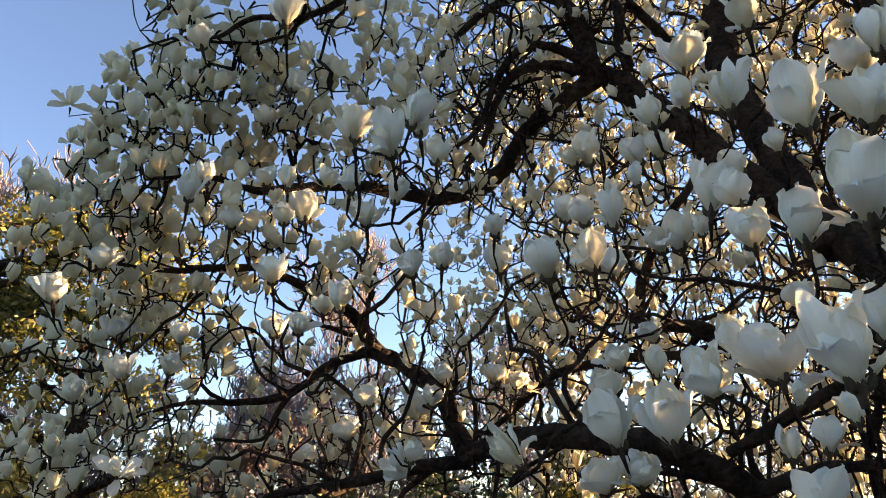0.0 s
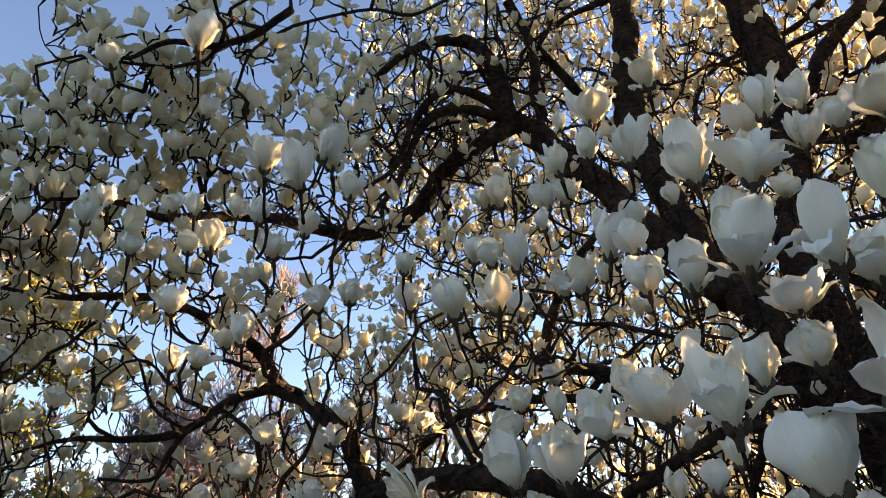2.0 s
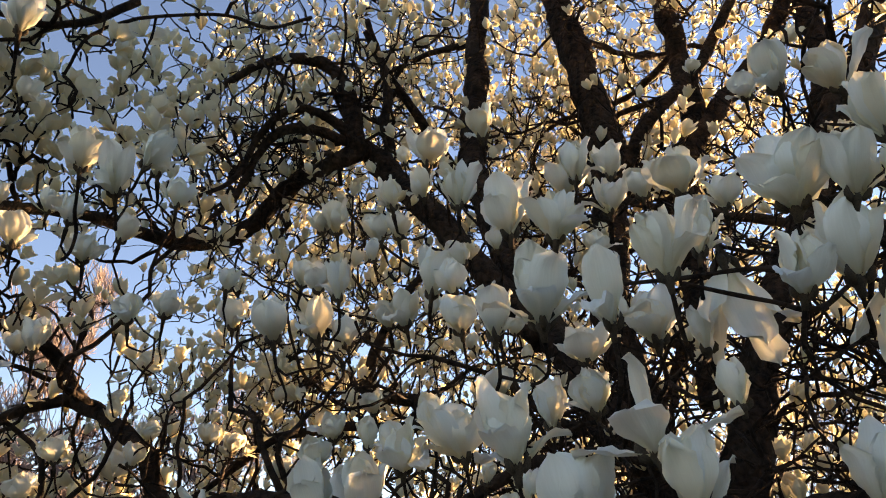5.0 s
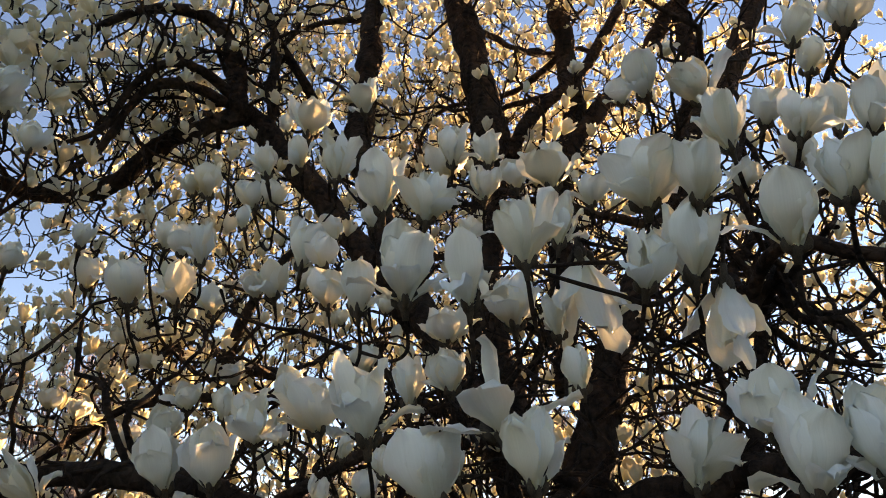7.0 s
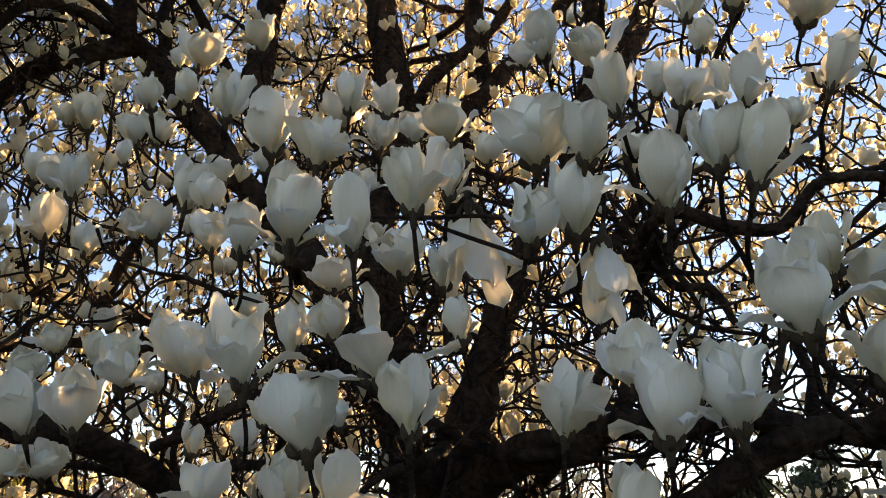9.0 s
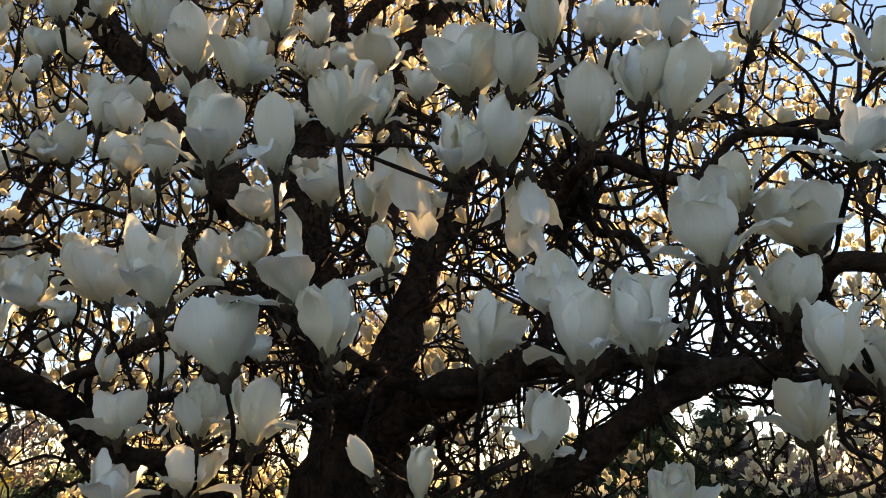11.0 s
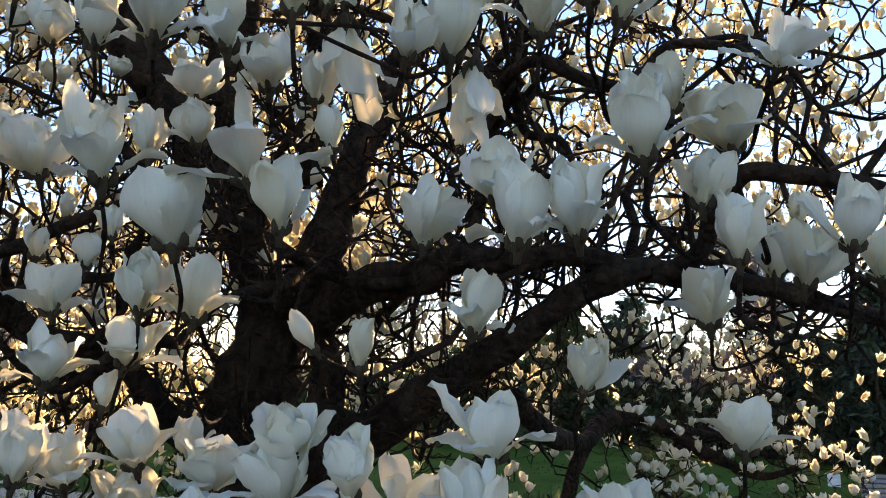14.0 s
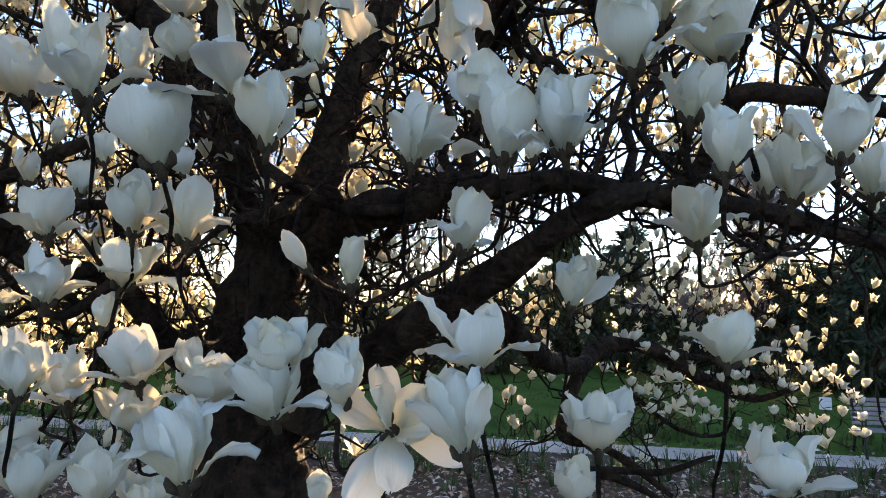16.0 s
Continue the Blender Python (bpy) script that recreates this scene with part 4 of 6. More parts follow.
bloom("half", 0.553, 0.802, 2.795, -0.24, -0.30, 0.92, 0.075, 0.069)
bloom("goblet", 0.711, 0.972, 3.037, -0.19, -0.34, 0.92, 0.079, 0.051)
bloom("half", 0.886, 1.287, 3.219, -0.17, -0.35, 0.92, 0.081, 0.094)
bloom("half", 0.951, 1.183, 3.227, -0.24, -0.30, 0.92, 0.087, 0.064)
bloom("goblet", 0.819, 1.017, 3.012, -0.24, -0.30, 0.92, 0.079, 0.061)
bloom("goblet", 1.024, 1.163, 3.174, -0.20, -0.33, 0.92, 0.079, 0.073)
bloom("half", 0.912, 0.909, 3.017, -0.27, -0.28, 0.92, 0.097, 0.099)
bloom("goblet", 0.456, 1.368, 3.131, -0.30, -0.25, 0.92, 0.079, 0.057)
bloom("goblet", 0.469, 2.331, 3.542, -0.29, -0.26, 0.92, 0.089, 0.081)
bloom("goblet", 0.517, 2.298, 3.532, -0.23, -0.31, 0.92, 0.120, 0.100)
bloom("goblet", 0.538, 1.759, 3.245, -0.28, -0.27, 0.92, 0.090, 0.071)
bloom("goblet", 0.583, 1.722, 3.248, -0.24, -0.30, 0.92, 0.086, 0.071)
bloom("bud", 0.496, 1.660, 3.130, -0.28, -0.27, 0.92, 0.060, 0.031)
bloom("goblet", 0.348, 1.918, 3.136, -0.24, -0.30, 0.92, 0.079, 0.079)
bloom("goblet", 0.361, 1.726, 3.043, -0.23, -0.31, 0.92, 0.079, 0.069)
bloom("goblet", 0.319, 1.250, 2.833, -0.22, -0.31, 0.92, 0.079, 0.047)
bloom("goblet", 1.112, 3.261, 3.869, -0.38, -0.18, 0.91, 0.079, 0.074)
bloom("goblet", 0.249, 1.642, 2.861, -0.28, -0.27, 0.92, 0.101, 0.086)
bloom("goblet", 0.333, 1.510, 2.835, -0.21, -0.33, 0.92, 0.109, 0.073)
bloom("goblet", 0.659, 2.607, 3.202, -0.24, -0.30, 0.92, 0.124, 0.108)
bloom("goblet", 0.602, 1.838, 3.013, -0.31, -0.24, 0.92, 0.081, 0.071)
bloom("goblet", 0.942, 2.411, 3.303, -0.20, -0.33, 0.92, 0.079, 0.068)
bloom("goblet", 1.175, 1.592, 3.245, -0.31, -0.24, 0.92, 0.079, 0.096)
bloom("goblet", 0.758, 2.520, 2.925, -0.24, -0.30, 0.92, 0.093, 0.083)
bloom("goblet", 0.499, 2.020, 2.717, -0.24, -0.30, 0.92, 0.079, 0.070)
bloom("goblet", 0.540, 1.784, 2.653, -0.19, -0.34, 0.92, 0.079, 0.052)
bloom("half", 0.417, 1.107, 2.489, -0.15, -0.37, 0.92, 0.081, 0.072)
bloom("goblet", 0.878, 1.670, 2.802, -0.24, -0.30, 0.92, 0.079, 0.091)
bloom("goblet", 0.800, 2.090, 2.655, -0.24, -0.30, 0.92, 0.079, 0.087)
bloom("bud", 0.804, 1.624, 2.558, -0.02, -0.46, 0.89, 0.060, 0.063)
bloom("goblet", 0.395, 1.738, 2.588, -0.16, -0.36, 0.92, 0.079, 0.076)
bloom("half", 0.469, 2.786, 2.713, -0.24, -0.30, 0.92, 0.081, 0.101)
bloom("half", 0.416, 1.735, 2.473, -0.20, -0.33, 0.92, 0.132, 0.099)
bloom("half", 0.393, 1.248, 2.432, -0.16, -0.36, 0.92, 0.096, 0.086)
bloom("goblet", 1.128, 3.230, 2.577, -0.24, -0.30, 0.92, 0.079, 0.064)
bloom("goblet", 1.096, 2.705, 2.528, -0.24, -0.30, 0.92, 0.079, 0.055)
bloom("half", 0.486, 1.822, 2.392, -0.10, -0.40, 0.91, 0.081, 0.106)
bloom("half", 0.399, 1.832, 2.374, -0.24, -0.30, 0.92, 0.081, 0.115)
bloom("goblet", 1.777, 4.868, 3.932, -0.16, -0.36, 0.92, 0.079, 0.091)
bloom("goblet", 1.494, 4.253, 3.700, -0.31, -0.24, 0.92, 0.079, 0.071)
bloom("goblet", 1.150, 3.874, 3.546, -0.18, -0.35, 0.92, 0.079, 0.082)
bloom("goblet", 2.029, 1.448, 4.252, 0.43, -0.67, 0.61, 0.079, 0.057)
bloom("goblet", 1.733, 1.643, 4.161, -0.24, -0.30, 0.92, 0.060, 0.060)
bloom("goblet", 0.226, 2.853, 3.301, -0.01, -0.38, 0.93, 0.136, 0.107)
bloom("goblet", 0.137, 1.920, 3.089, -0.03, -0.38, 0.93, 0.072, 0.060)
bloom("goblet", -0.093, 1.804, 2.918, -0.07, -0.37, 0.92, 0.072, 0.067)
bloom("goblet", -0.016, 1.966, 3.002, -0.07, -0.37, 0.92, 0.079, 0.077)
bloom("goblet", -0.144, 1.730, 3.101, -0.03, -0.38, 0.93, 0.076, 0.055)
bloom("goblet", -0.265, 1.709, 3.120, -0.03, -0.38, 0.93, 0.079, 0.054)
bloom("half", -0.475, 2.484, 3.512, -0.03, -0.38, 0.93, 0.081, 0.128)
bloom("half", -0.225, 1.803, 3.063, -0.03, -0.38, 0.93, 0.081, 0.078)
bloom("goblet", -0.534, 2.115, 3.328, 0.02, -0.38, 0.93, 0.079, 0.067)
bloom("goblet", -0.693, 2.403, 3.477, -0.03, -0.38, 0.93, 0.079, 0.077)
bloom("half", -0.493, 2.238, 3.261, -0.12, -0.37, 0.92, 0.102, 0.120)
bloom("goblet", -0.544, 2.154, 3.212, 0.07, -0.38, 0.92, 0.079, 0.075)
bloom("goblet", -0.664, 1.983, 3.126, -0.03, -0.38, 0.93, 0.063, 0.068)
bloom("goblet", -0.825, 2.166, 3.365, -0.03, -0.38, 0.93, 0.080, 0.061)
bloom("half", -0.728, 1.790, 3.127, -0.03, -0.38, 0.93, 0.081, 0.066)
bloom("half", -0.100, 1.095, 2.896, -0.03, -0.38, 0.93, 0.081, 0.056)
bloom("half", -0.203, 1.330, 3.061, -0.03, -0.38, 0.93, 0.081, 0.061)
bloom("half", -0.069, 1.424, 3.134, -0.11, -0.37, 0.92, 0.081, 0.060)
bloom("half", -0.038, 1.917, 3.324, -0.03, -0.38, 0.93, 0.081, 0.087)
bloom("goblet", -0.074, 1.189, 3.012, 0.39, -0.36, 0.85, 0.079, 0.049)
bloom("half", -0.361, 1.260, 3.305, -0.03, -0.38, 0.93, 0.081, 0.064)
bloom("goblet", -0.894, 2.527, 4.285, -0.03, -0.38, 0.93, 0.079, 0.079)
bloom("half", -0.852, 2.005, 3.799, -0.15, -0.37, 0.92, 0.081, 0.112)
bloom("half", -0.960, 2.222, 3.796, -0.03, -0.38, 0.93, 0.067, 0.075)
bloom("half", -0.909, 1.985, 2.660, -0.01, -0.38, 0.93, 0.081, 0.072)
bloom("half", -1.083, 2.754, 2.824, 0.11, -0.38, 0.92, 0.081, 0.092)
bloom("half", -1.299, 2.495, 2.670, -0.03, -0.38, 0.93, 0.081, 0.081)
bloom("open", -1.147, 2.611, 2.433, 0.19, -0.66, 0.73, 0.093, 0.121)
bloom("half", -1.380, 3.333, 3.176, -0.03, -0.38, 0.93, 0.127, 0.125)
bloom("half", -1.127, 3.441, 3.070, -0.03, -0.38, 0.93, 0.116, 0.144)
bloom("goblet", -1.009, 2.629, 2.918, 0.05, -0.38, 0.92, 0.079, 0.068)
bloom("goblet", -0.540, 2.158, 2.832, -0.03, -0.38, 0.93, 0.074, 0.081)
bloom("goblet", -0.493, 2.299, 2.879, -0.00, -0.38, 0.93, 0.079, 0.079)
bloom("goblet", -0.467, 2.580, 3.027, -0.03, -0.38, 0.93, 0.079, 0.098)
bloom("goblet", -0.286, 1.830, 2.826, -0.03, -0.38, 0.93, 0.079, 0.064)
bloom("goblet", -0.566, 2.957, 3.209, -0.03, -0.38, 0.93, 0.079, 0.089)
bloom("half", -0.486, 1.871, 2.914, -0.03, -0.38, 0.93, 0.081, 0.072)
bloom("half", -1.205, 2.316, 3.103, -0.03, -0.38, 0.93, 0.081, 0.109)
bloom("half", -1.110, 1.908, 2.859, 0.01, -0.38, 0.93, 0.081, 0.081)
bloom("half", -1.432, 3.051, 3.022, -0.12, -0.37, 0.92, 0.128, 0.128)
bloom("goblet", -0.180, 3.540, 3.101, -0.21, -0.36, 0.91, 0.079, 0.092)
bloom("goblet", -0.009, 2.657, 2.787, 0.10, -0.38, 0.92, 0.068, 0.085)
bloom("goblet", -0.048, 2.683, 2.707, 0.08, -0.38, 0.92, 0.079, 0.089)
bloom("half", -0.261, 2.468, 2.670, -0.03, -0.38, 0.93, 0.081, 0.081)
bloom("half", -0.336, 2.515, 2.561, -0.03, -0.38, 0.93, 0.081, 0.089)
bloom("half", -0.616, 3.347, 2.545, -0.03, -0.38, 0.93, 0.081, 0.107)
bloom("half", -0.175, 2.535, 2.436, 0.11, -0.38, 0.92, 0.081, 0.119)
bloom("goblet", -0.110, 2.407, 2.483, 0.16, -0.38, 0.91, 0.079, 0.092)
bloom("goblet", 0.083, 3.198, 3.043, -0.16, -0.37, 0.92, 0.079, 0.078)
bloom("half", -0.080, 3.327, 3.208, -0.03, -0.38, 0.93, 0.101, 0.115)
bloom("half", -0.216, 2.999, 3.270, 0.13, -0.38, 0.92, 0.081, 0.116)
bloom("half", -0.117, 2.842, 2.686, 0.07, -0.38, 0.92, 0.094, 0.102)
bloom("goblet", 0.307, 3.058, 2.843, 0.10, -0.38, 0.92, 0.079, 0.102)
bloom("goblet", 0.199, 2.800, 2.822, -0.11, -0.37, 0.92, 0.079, 0.090)
bloom("half", 0.145, 1.357, 2.400, -0.66, -0.27, 0.70, 0.081, 0.052)
bloom("open", -1.477, 2.913, 3.990, -0.03, -0.66, 0.75, 0.093, 0.100)
bloom("open", -2.031, 3.422, 4.238, -0.03, -0.38, 0.93, 0.093, 0.111)
bloom("open", -2.177, 3.537, 3.964, -0.03, -0.38, 0.93, 0.093, 0.117)
bloom("open", -1.823, 3.074, 3.617, -0.03, -0.66, 0.75, 0.093, 0.100)
bloom("open", -1.857, 3.264, 4.613, -0.03, -0.38, 0.93, 0.093, 0.111)
bloom("half", -1.499, 2.666, 3.534, 0.03, -0.38, 0.93, 0.081, 0.084)
bloom("half", -1.407, 2.681, 3.506, -0.03, -0.38, 0.93, 0.081, 0.088)
bloom("half", -1.318, 2.634, 3.615, -0.03, -0.38, 0.93, 0.081, 0.084)
bloom("half", -1.180, 2.603, 3.682, -0.03, -0.38, 0.93, 0.081, 0.084)
bloom("open", -1.664, 3.309, 4.468, 0.04, -0.38, 0.92, 0.093, 0.105)
bloom("half", -0.933, 2.481, 3.966, -0.03, -0.38, 0.93, 0.081, 0.084)
bloom("half", -0.765, 2.537, 3.818, -0.03, -0.38, 0.93, 0.081, 0.084)
bloom("half", -0.567, 2.153, 3.732, 0.10, -0.38, 0.92, 0.081, 0.077)
bloom("half", 4.380, 1.665, 1.956, 0.10, -0.24, 0.96, 0.081, 0.064)
bloom("goblet", 4.412, 1.608, 1.893, -0.01, -0.11, 0.99, 0.079, 0.078)
bloom("half", 4.590, 1.480, 1.829, -0.19, 0.14, 0.97, 0.081, 0.072)
bloom("half", 4.638, 1.590, 1.721, -0.12, 0.04, 0.99, 0.081, 0.066)
bloom("half", 4.688, 1.498, 1.604, 0.02, -0.14, 0.99, 0.081, 0.073)
bloom("goblet", 4.504, 1.417, 1.706, -0.17, 0.11, 0.98, 0.079, 0.063)
bloom("goblet", 4.628, 1.382, 1.553, -0.03, -0.07, 1.00, 0.079, 0.071)
bloom("goblet", 4.482, 1.398, 1.561, -0.19, 0.14, 0.97, 0.079, 0.063)
bloom("half", 4.747, 1.435, 1.458, -0.14, 0.07, 0.99, 0.081, 0.070)
bloom("half", 4.831, 1.380, 1.515, -0.03, -0.07, 1.00, 0.081, 0.081)
bloom("half", 4.827, 1.326, 1.474, 0.02, -0.14, 0.99, 0.081, 0.066)
bloom("half", 4.848, 1.369, 1.416, -0.09, 0.00, 1.00, 0.081, 0.067)
bloom("half", 4.924, 1.231, 1.515, -0.01, -0.11, 0.99, 0.081, 0.081)
bloom("half", 4.936, 1.191, 1.391, -0.14, 0.07, 0.99, 0.081, 0.073)
bloom("half", 5.050, 1.115, 1.351, -0.06, -0.03, 1.00, 0.081, 0.078)
bloom("goblet", 4.923, 0.972, 1.499, -0.12, 0.04, 0.99, 0.079, 0.068)
bloom("goblet", 4.969, 0.866, 1.553, -0.14, 0.07, 0.99, 0.079, 0.074)
bloom("goblet", 4.729, 1.231, 1.701, -0.09, 0.00, 1.00, 0.079, 0.075)
bloom("half", 4.906, 1.195, 1.699, -0.14, 0.07, 0.99, 0.081, 0.081)
bloom("half", 4.968, 1.151, 1.704, -0.12, 0.04, 0.99, 0.081, 0.063)
bloom("half", 5.019, 1.126, 1.606, -0.06, -0.03, 1.00, 0.081, 0.063)
bloom("goblet", 4.652, 1.085, 1.640, -0.22, 0.18, 0.96, 0.079, 0.069)
bloom("half", 5.029, 1.026, 1.733, 0.02, -0.14, 0.99, 0.081, 0.073)
bloom("goblet", 4.796, 0.887, 1.687, -0.22, 0.18, 0.96, 0.079, 0.059)
bloom("half", 5.172, 0.911, 1.627, -0.03, -0.07, 1.00, 0.081, 0.078)
bloom("half", 4.741, 0.769, 1.775, -0.12, 0.04, 0.99, 0.074, 0.057)
bloom("goblet", 5.062, 0.786, 1.766, -0.06, -0.03, 1.00, 0.079, 0.061)
bloom("half", 5.174, 0.784, 1.692, 0.05, -0.18, 0.98, 0.081, 0.069)
bloom("half", 5.278, 0.734, 1.723, -0.12, 0.04, 0.99, 0.081, 0.070)
bloom("half", 5.328, 0.696, 1.681, -0.09, 0.00, 1.00, 0.081, 0.074)
bloom("goblet", 5.099, 0.627, 1.669, 0.05, -0.18, 0.98, 0.079, 0.070)
bloom("half", 5.412, 0.524, 1.658, 0.02, -0.14, 0.99, 0.081, 0.070)
bloom("half", 7.652, 0.797, 1.268, -0.14, 0.07, 0.99, 0.116, 0.099)
bloom("half", 5.282, 0.584, 1.594, 0.07, -0.21, 0.97, 0.081, 0.069)
bloom("half", 5.250, 0.639, 1.482, 0.07, -0.21, 0.97, 0.081, 0.076)
bloom("goblet", 5.150, 0.516, 1.477, 0.07, -0.21, 0.97, 0.079, 0.073)
bloom("half", 5.359, 0.577, 1.349, 0.05, -0.18, 0.98, 0.081, 0.073)
bloom("half", 5.472, 0.546, 1.325, -0.09, 0.00, 1.00, 0.081, 0.078)
bloom("goblet", 5.042, 0.843, 1.438, -0.03, -0.07, 1.00, 0.079, 0.061)
bloom("half", 5.091, 0.777, 1.431, -0.22, 0.18, 0.96, 0.081, 0.068)
bloom("half", 5.307, 0.756, 1.415, -0.03, -0.07, 1.00, 0.081, 0.070)
bloom("half", 5.296, 0.717, 1.331, 0.02, -0.14, 0.99, 0.081, 0.066)
bloom("half", 5.199, 0.882, 1.361, -0.12, 0.04, 0.99, 0.081, 0.077)
bloom("goblet", 4.434, 1.609, 1.315, 0.02, -0.14, 0.99, 0.079, 0.060)
bloom("goblet", 4.505, 1.492, 1.500, -0.14, 0.07, 0.99, 0.079, 0.067)
bloom("half", 4.657, 1.597, 1.434, -0.12, 0.04, 0.99, 0.081, 0.066)
bloom("goblet", 4.402, 1.576, 1.508, 0.05, -0.18, 0.98, 0.079, 0.077)
bloom("goblet", 4.355, 1.626, 1.623, 0.05, -0.18, 0.98, 0.079, 0.067)
bloom("half", 4.527, 1.746, 1.653, -0.12, 0.04, 0.99, 0.081, 0.063)
bloom("half", 4.615, 1.599, 1.566, -0.14, 0.07, 0.99, 0.081, 0.077)
bloom("goblet", 4.990, 0.856, 1.997, -0.06, -0.03, 1.00, 0.079, 0.061)
bloom("goblet", 4.904, 0.949, 1.911, -0.12, 0.04, 0.99, 0.079, 0.068)
bloom("goblet", 4.854, 0.962, 2.043, -0.14, 0.07, 0.99, 0.079, 0.067)
bloom("goblet", 4.869, 1.006, 1.822, -0.12, 0.04, 0.99, 0.079, 0.075)
bloom("half", 4.502, 1.775, 1.953, -0.06, -0.03, 1.00, 0.081, 0.078)
bloom("half", 4.077, 2.362, 1.722, -0.03, -0.07, 1.00, 0.081, 0.081)
bloom("half", 4.109, 2.261, 1.687, 0.02, -0.14, 0.99, 0.081, 0.077)
bloom("goblet", 3.982, 2.049, 1.704, 0.07, -0.21, 0.97, 0.079, 0.063)
bloom("half", 4.273, 1.832, 1.755, 0.10, -0.24, 0.96, 0.081, 0.075)
bloom("half", 4.109, 2.320, 1.518, -0.12, 0.04, 0.99, 0.081, 0.063)
bloom("half", 4.085, 2.391, 1.386, -0.03, -0.07, 1.00, 0.081, 0.070)
bloom("half", 4.100, 2.374, 1.361, -0.09, 0.00, 1.00, 0.081, 0.078)
bloom("goblet", 3.987, 2.224, 1.482, -0.01, -0.11, 0.99, 0.079, 0.061)
bloom("half", 4.298, 2.112, 1.341, -0.03, -0.07, 1.00, 0.081, 0.067)
bloom("half", 4.150, 2.124, 1.344, -0.19, 0.14, 0.97, 0.081, 0.061)
bloom("half", 4.465, 1.718, 1.218, -0.19, 0.14, 0.97, 0.081, 0.065)
bloom("half", 4.606, 1.698, 1.154, -0.12, 0.04, 0.99, 0.081, 0.077)
bloom("goblet", 3.430, 2.027, 1.659, -0.06, -0.03, 1.00, 0.069, 0.059)
bloom("goblet", 3.949, 2.070, 1.909, 0.07, -0.21, 0.97, 0.079, 0.070)
bloom("goblet", 4.067, 2.107, 1.833, -0.06, -0.03, 1.00, 0.079, 0.064)
bloom("goblet", 3.447, 2.001, 1.681, -0.17, 0.11, 0.98, 0.070, 0.056)


far_flowers = []


def spray(x, y, z, radius, count):
    """A cluster of small flowers at the twig ends of one bough, most of them facing up."""
    close = math.hypot(x, y) < 3.7
    for _ in range(int(count * (1.9 if close else 1.7))):
        d = np.clip(rng.normal(0, 1, 3), -1.5, 1.5) * ((0.85, 0.85, 0.75) if x > -0.7 else (0.62, 0.7, 0.6)) * radius
        d += np.array((0.6, 0.65, 0.0)) * rng.normal(0, 0.15)
        ax = np.array((0, 0, 1.0)) + rng.normal(0, 0.32, 3)
        ax /= np.linalg.norm(ax)
        p = np.array((x, y, z)) + d
        az, el = math.degrees(math.atan2(p[0], p[1])), math.degrees(math.atan2(p[2] - 2.25, math.hypot(p[0], p[1])))
        if az < np.interp(el, CROWN_EL, CROWN_AZ):
            continue
        if not off_sunbeam(p, 0.13):
            continue
        if far_flowers and np.min(np.sum((np.array([q[0] for q in far_flowers[-60:]]) - p) ** 2, axis=1)) < 0.055 ** 2:
            continue
        far_flowers.append((p, ax, float(rng.uniform(0.066, 0.098) if close else rng.uniform(0.058, 0.086))))


spray(-1.57, 2.68, 3.75, 0.09, 7)
spray(-1.58, 2.67, 3.53, 0.09, 7)
spray(-1.42, 2.65, 3.82, 0.11, 12)
spray(-1.40, 2.75, 4.10, 0.10, 12)
spray(-1.52, 2.79, 4.29, 0.06, 5)
spray(-1.25, 2.62, 3.89, 0.14, 14)
spray(-1.20, 2.60, 3.68, 0.14, 14)
spray(-1.38, 2.65, 3.55, 0.14, 14)
spray(-1.40, 2.71, 3.42, 0.14, 12)
spray(-1.55, 2.65, 3.31, 0.13, 10)
spray(-1.19, 2.63, 4.13, 0.09, 7)
spray(-1.06, 2.59, 3.95, 0.14, 14)
spray(-1.03, 2.67, 3.75, 0.14, 12)
spray(-1.22, 2.68, 3.46, 0.14, 12)
spray(-0.98, 2.68, 3.47, 0.14, 10)
spray(-0.94, 2.30, 4.12, 0.08, 9)
spray(-1.24, 2.42, 4.37, 0.08, 9)
spray(-0.87, 2.71, 4.18, 0.14, 12)
spray(-0.77, 2.67, 3.99, 0.17, 16)
spray(-0.84, 2.85, 3.83, 0.15, 14)
spray(-0.65, 2.97, 4.05, 0.19, 16)
spray(-0.64, 2.79, 4.22, 0.18, 14)
spray(-0.44, 2.86, 4.31, 0.19, 14)
spray(-0.51, 2.53, 4.34, 0.15, 10)
spray(-0.24, 2.97, 4.56, 0.20, 14)
spray(-0.29, 2.56, 3.96, 0.14, 10)
spray(-0.15, 2.95, 3.81, 0.16, 8)
spray(0.07, 3.66, 4.69, 0.28, 14)
spray(-0.77, 2.70, 3.41, 0.14, 10)
spray(-0.54, 2.71, 3.37, 0.14, 8)
spray(-0.96, 2.88, 3.24, 0.14, 10)
spray(-1.25, 3.11, 3.20, 0.15, 12)
spray(-1.54, 3.12, 3.20, 0.18, 16)
spray(-1.79, 3.17, 3.10, 0.18, 14)
spray(-1.81, 3.35, 2.93, 0.16, 10)
spray(-1.60, 3.40, 2.79, 0.18, 16)
spray(-1.75, 3.35, 2.65, 0.18, 18)
spray(-1.47, 3.28, 2.55, 0.17, 16)
spray(-1.68, 3.21, 2.47, 0.14, 14)
spray(-1.35, 3.49, 2.81, 0.16, 10)
spray(-1.13, 3.43, 2.96, 0.16, 8)
spray(-1.12, 3.60, 2.53, 0.22, 10)
spray(-0.88, 3.58, 2.56, 0.22, 12)
spray(-0.89, 3.50, 3.04, 0.17, 8)
spray(-0.56, 3.90, 2.83, 0.21, 12)
spray(-0.39, 3.56, 2.60, 0.22, 14)
spray(-0.12, 3.52, 2.68, 0.16, 10)
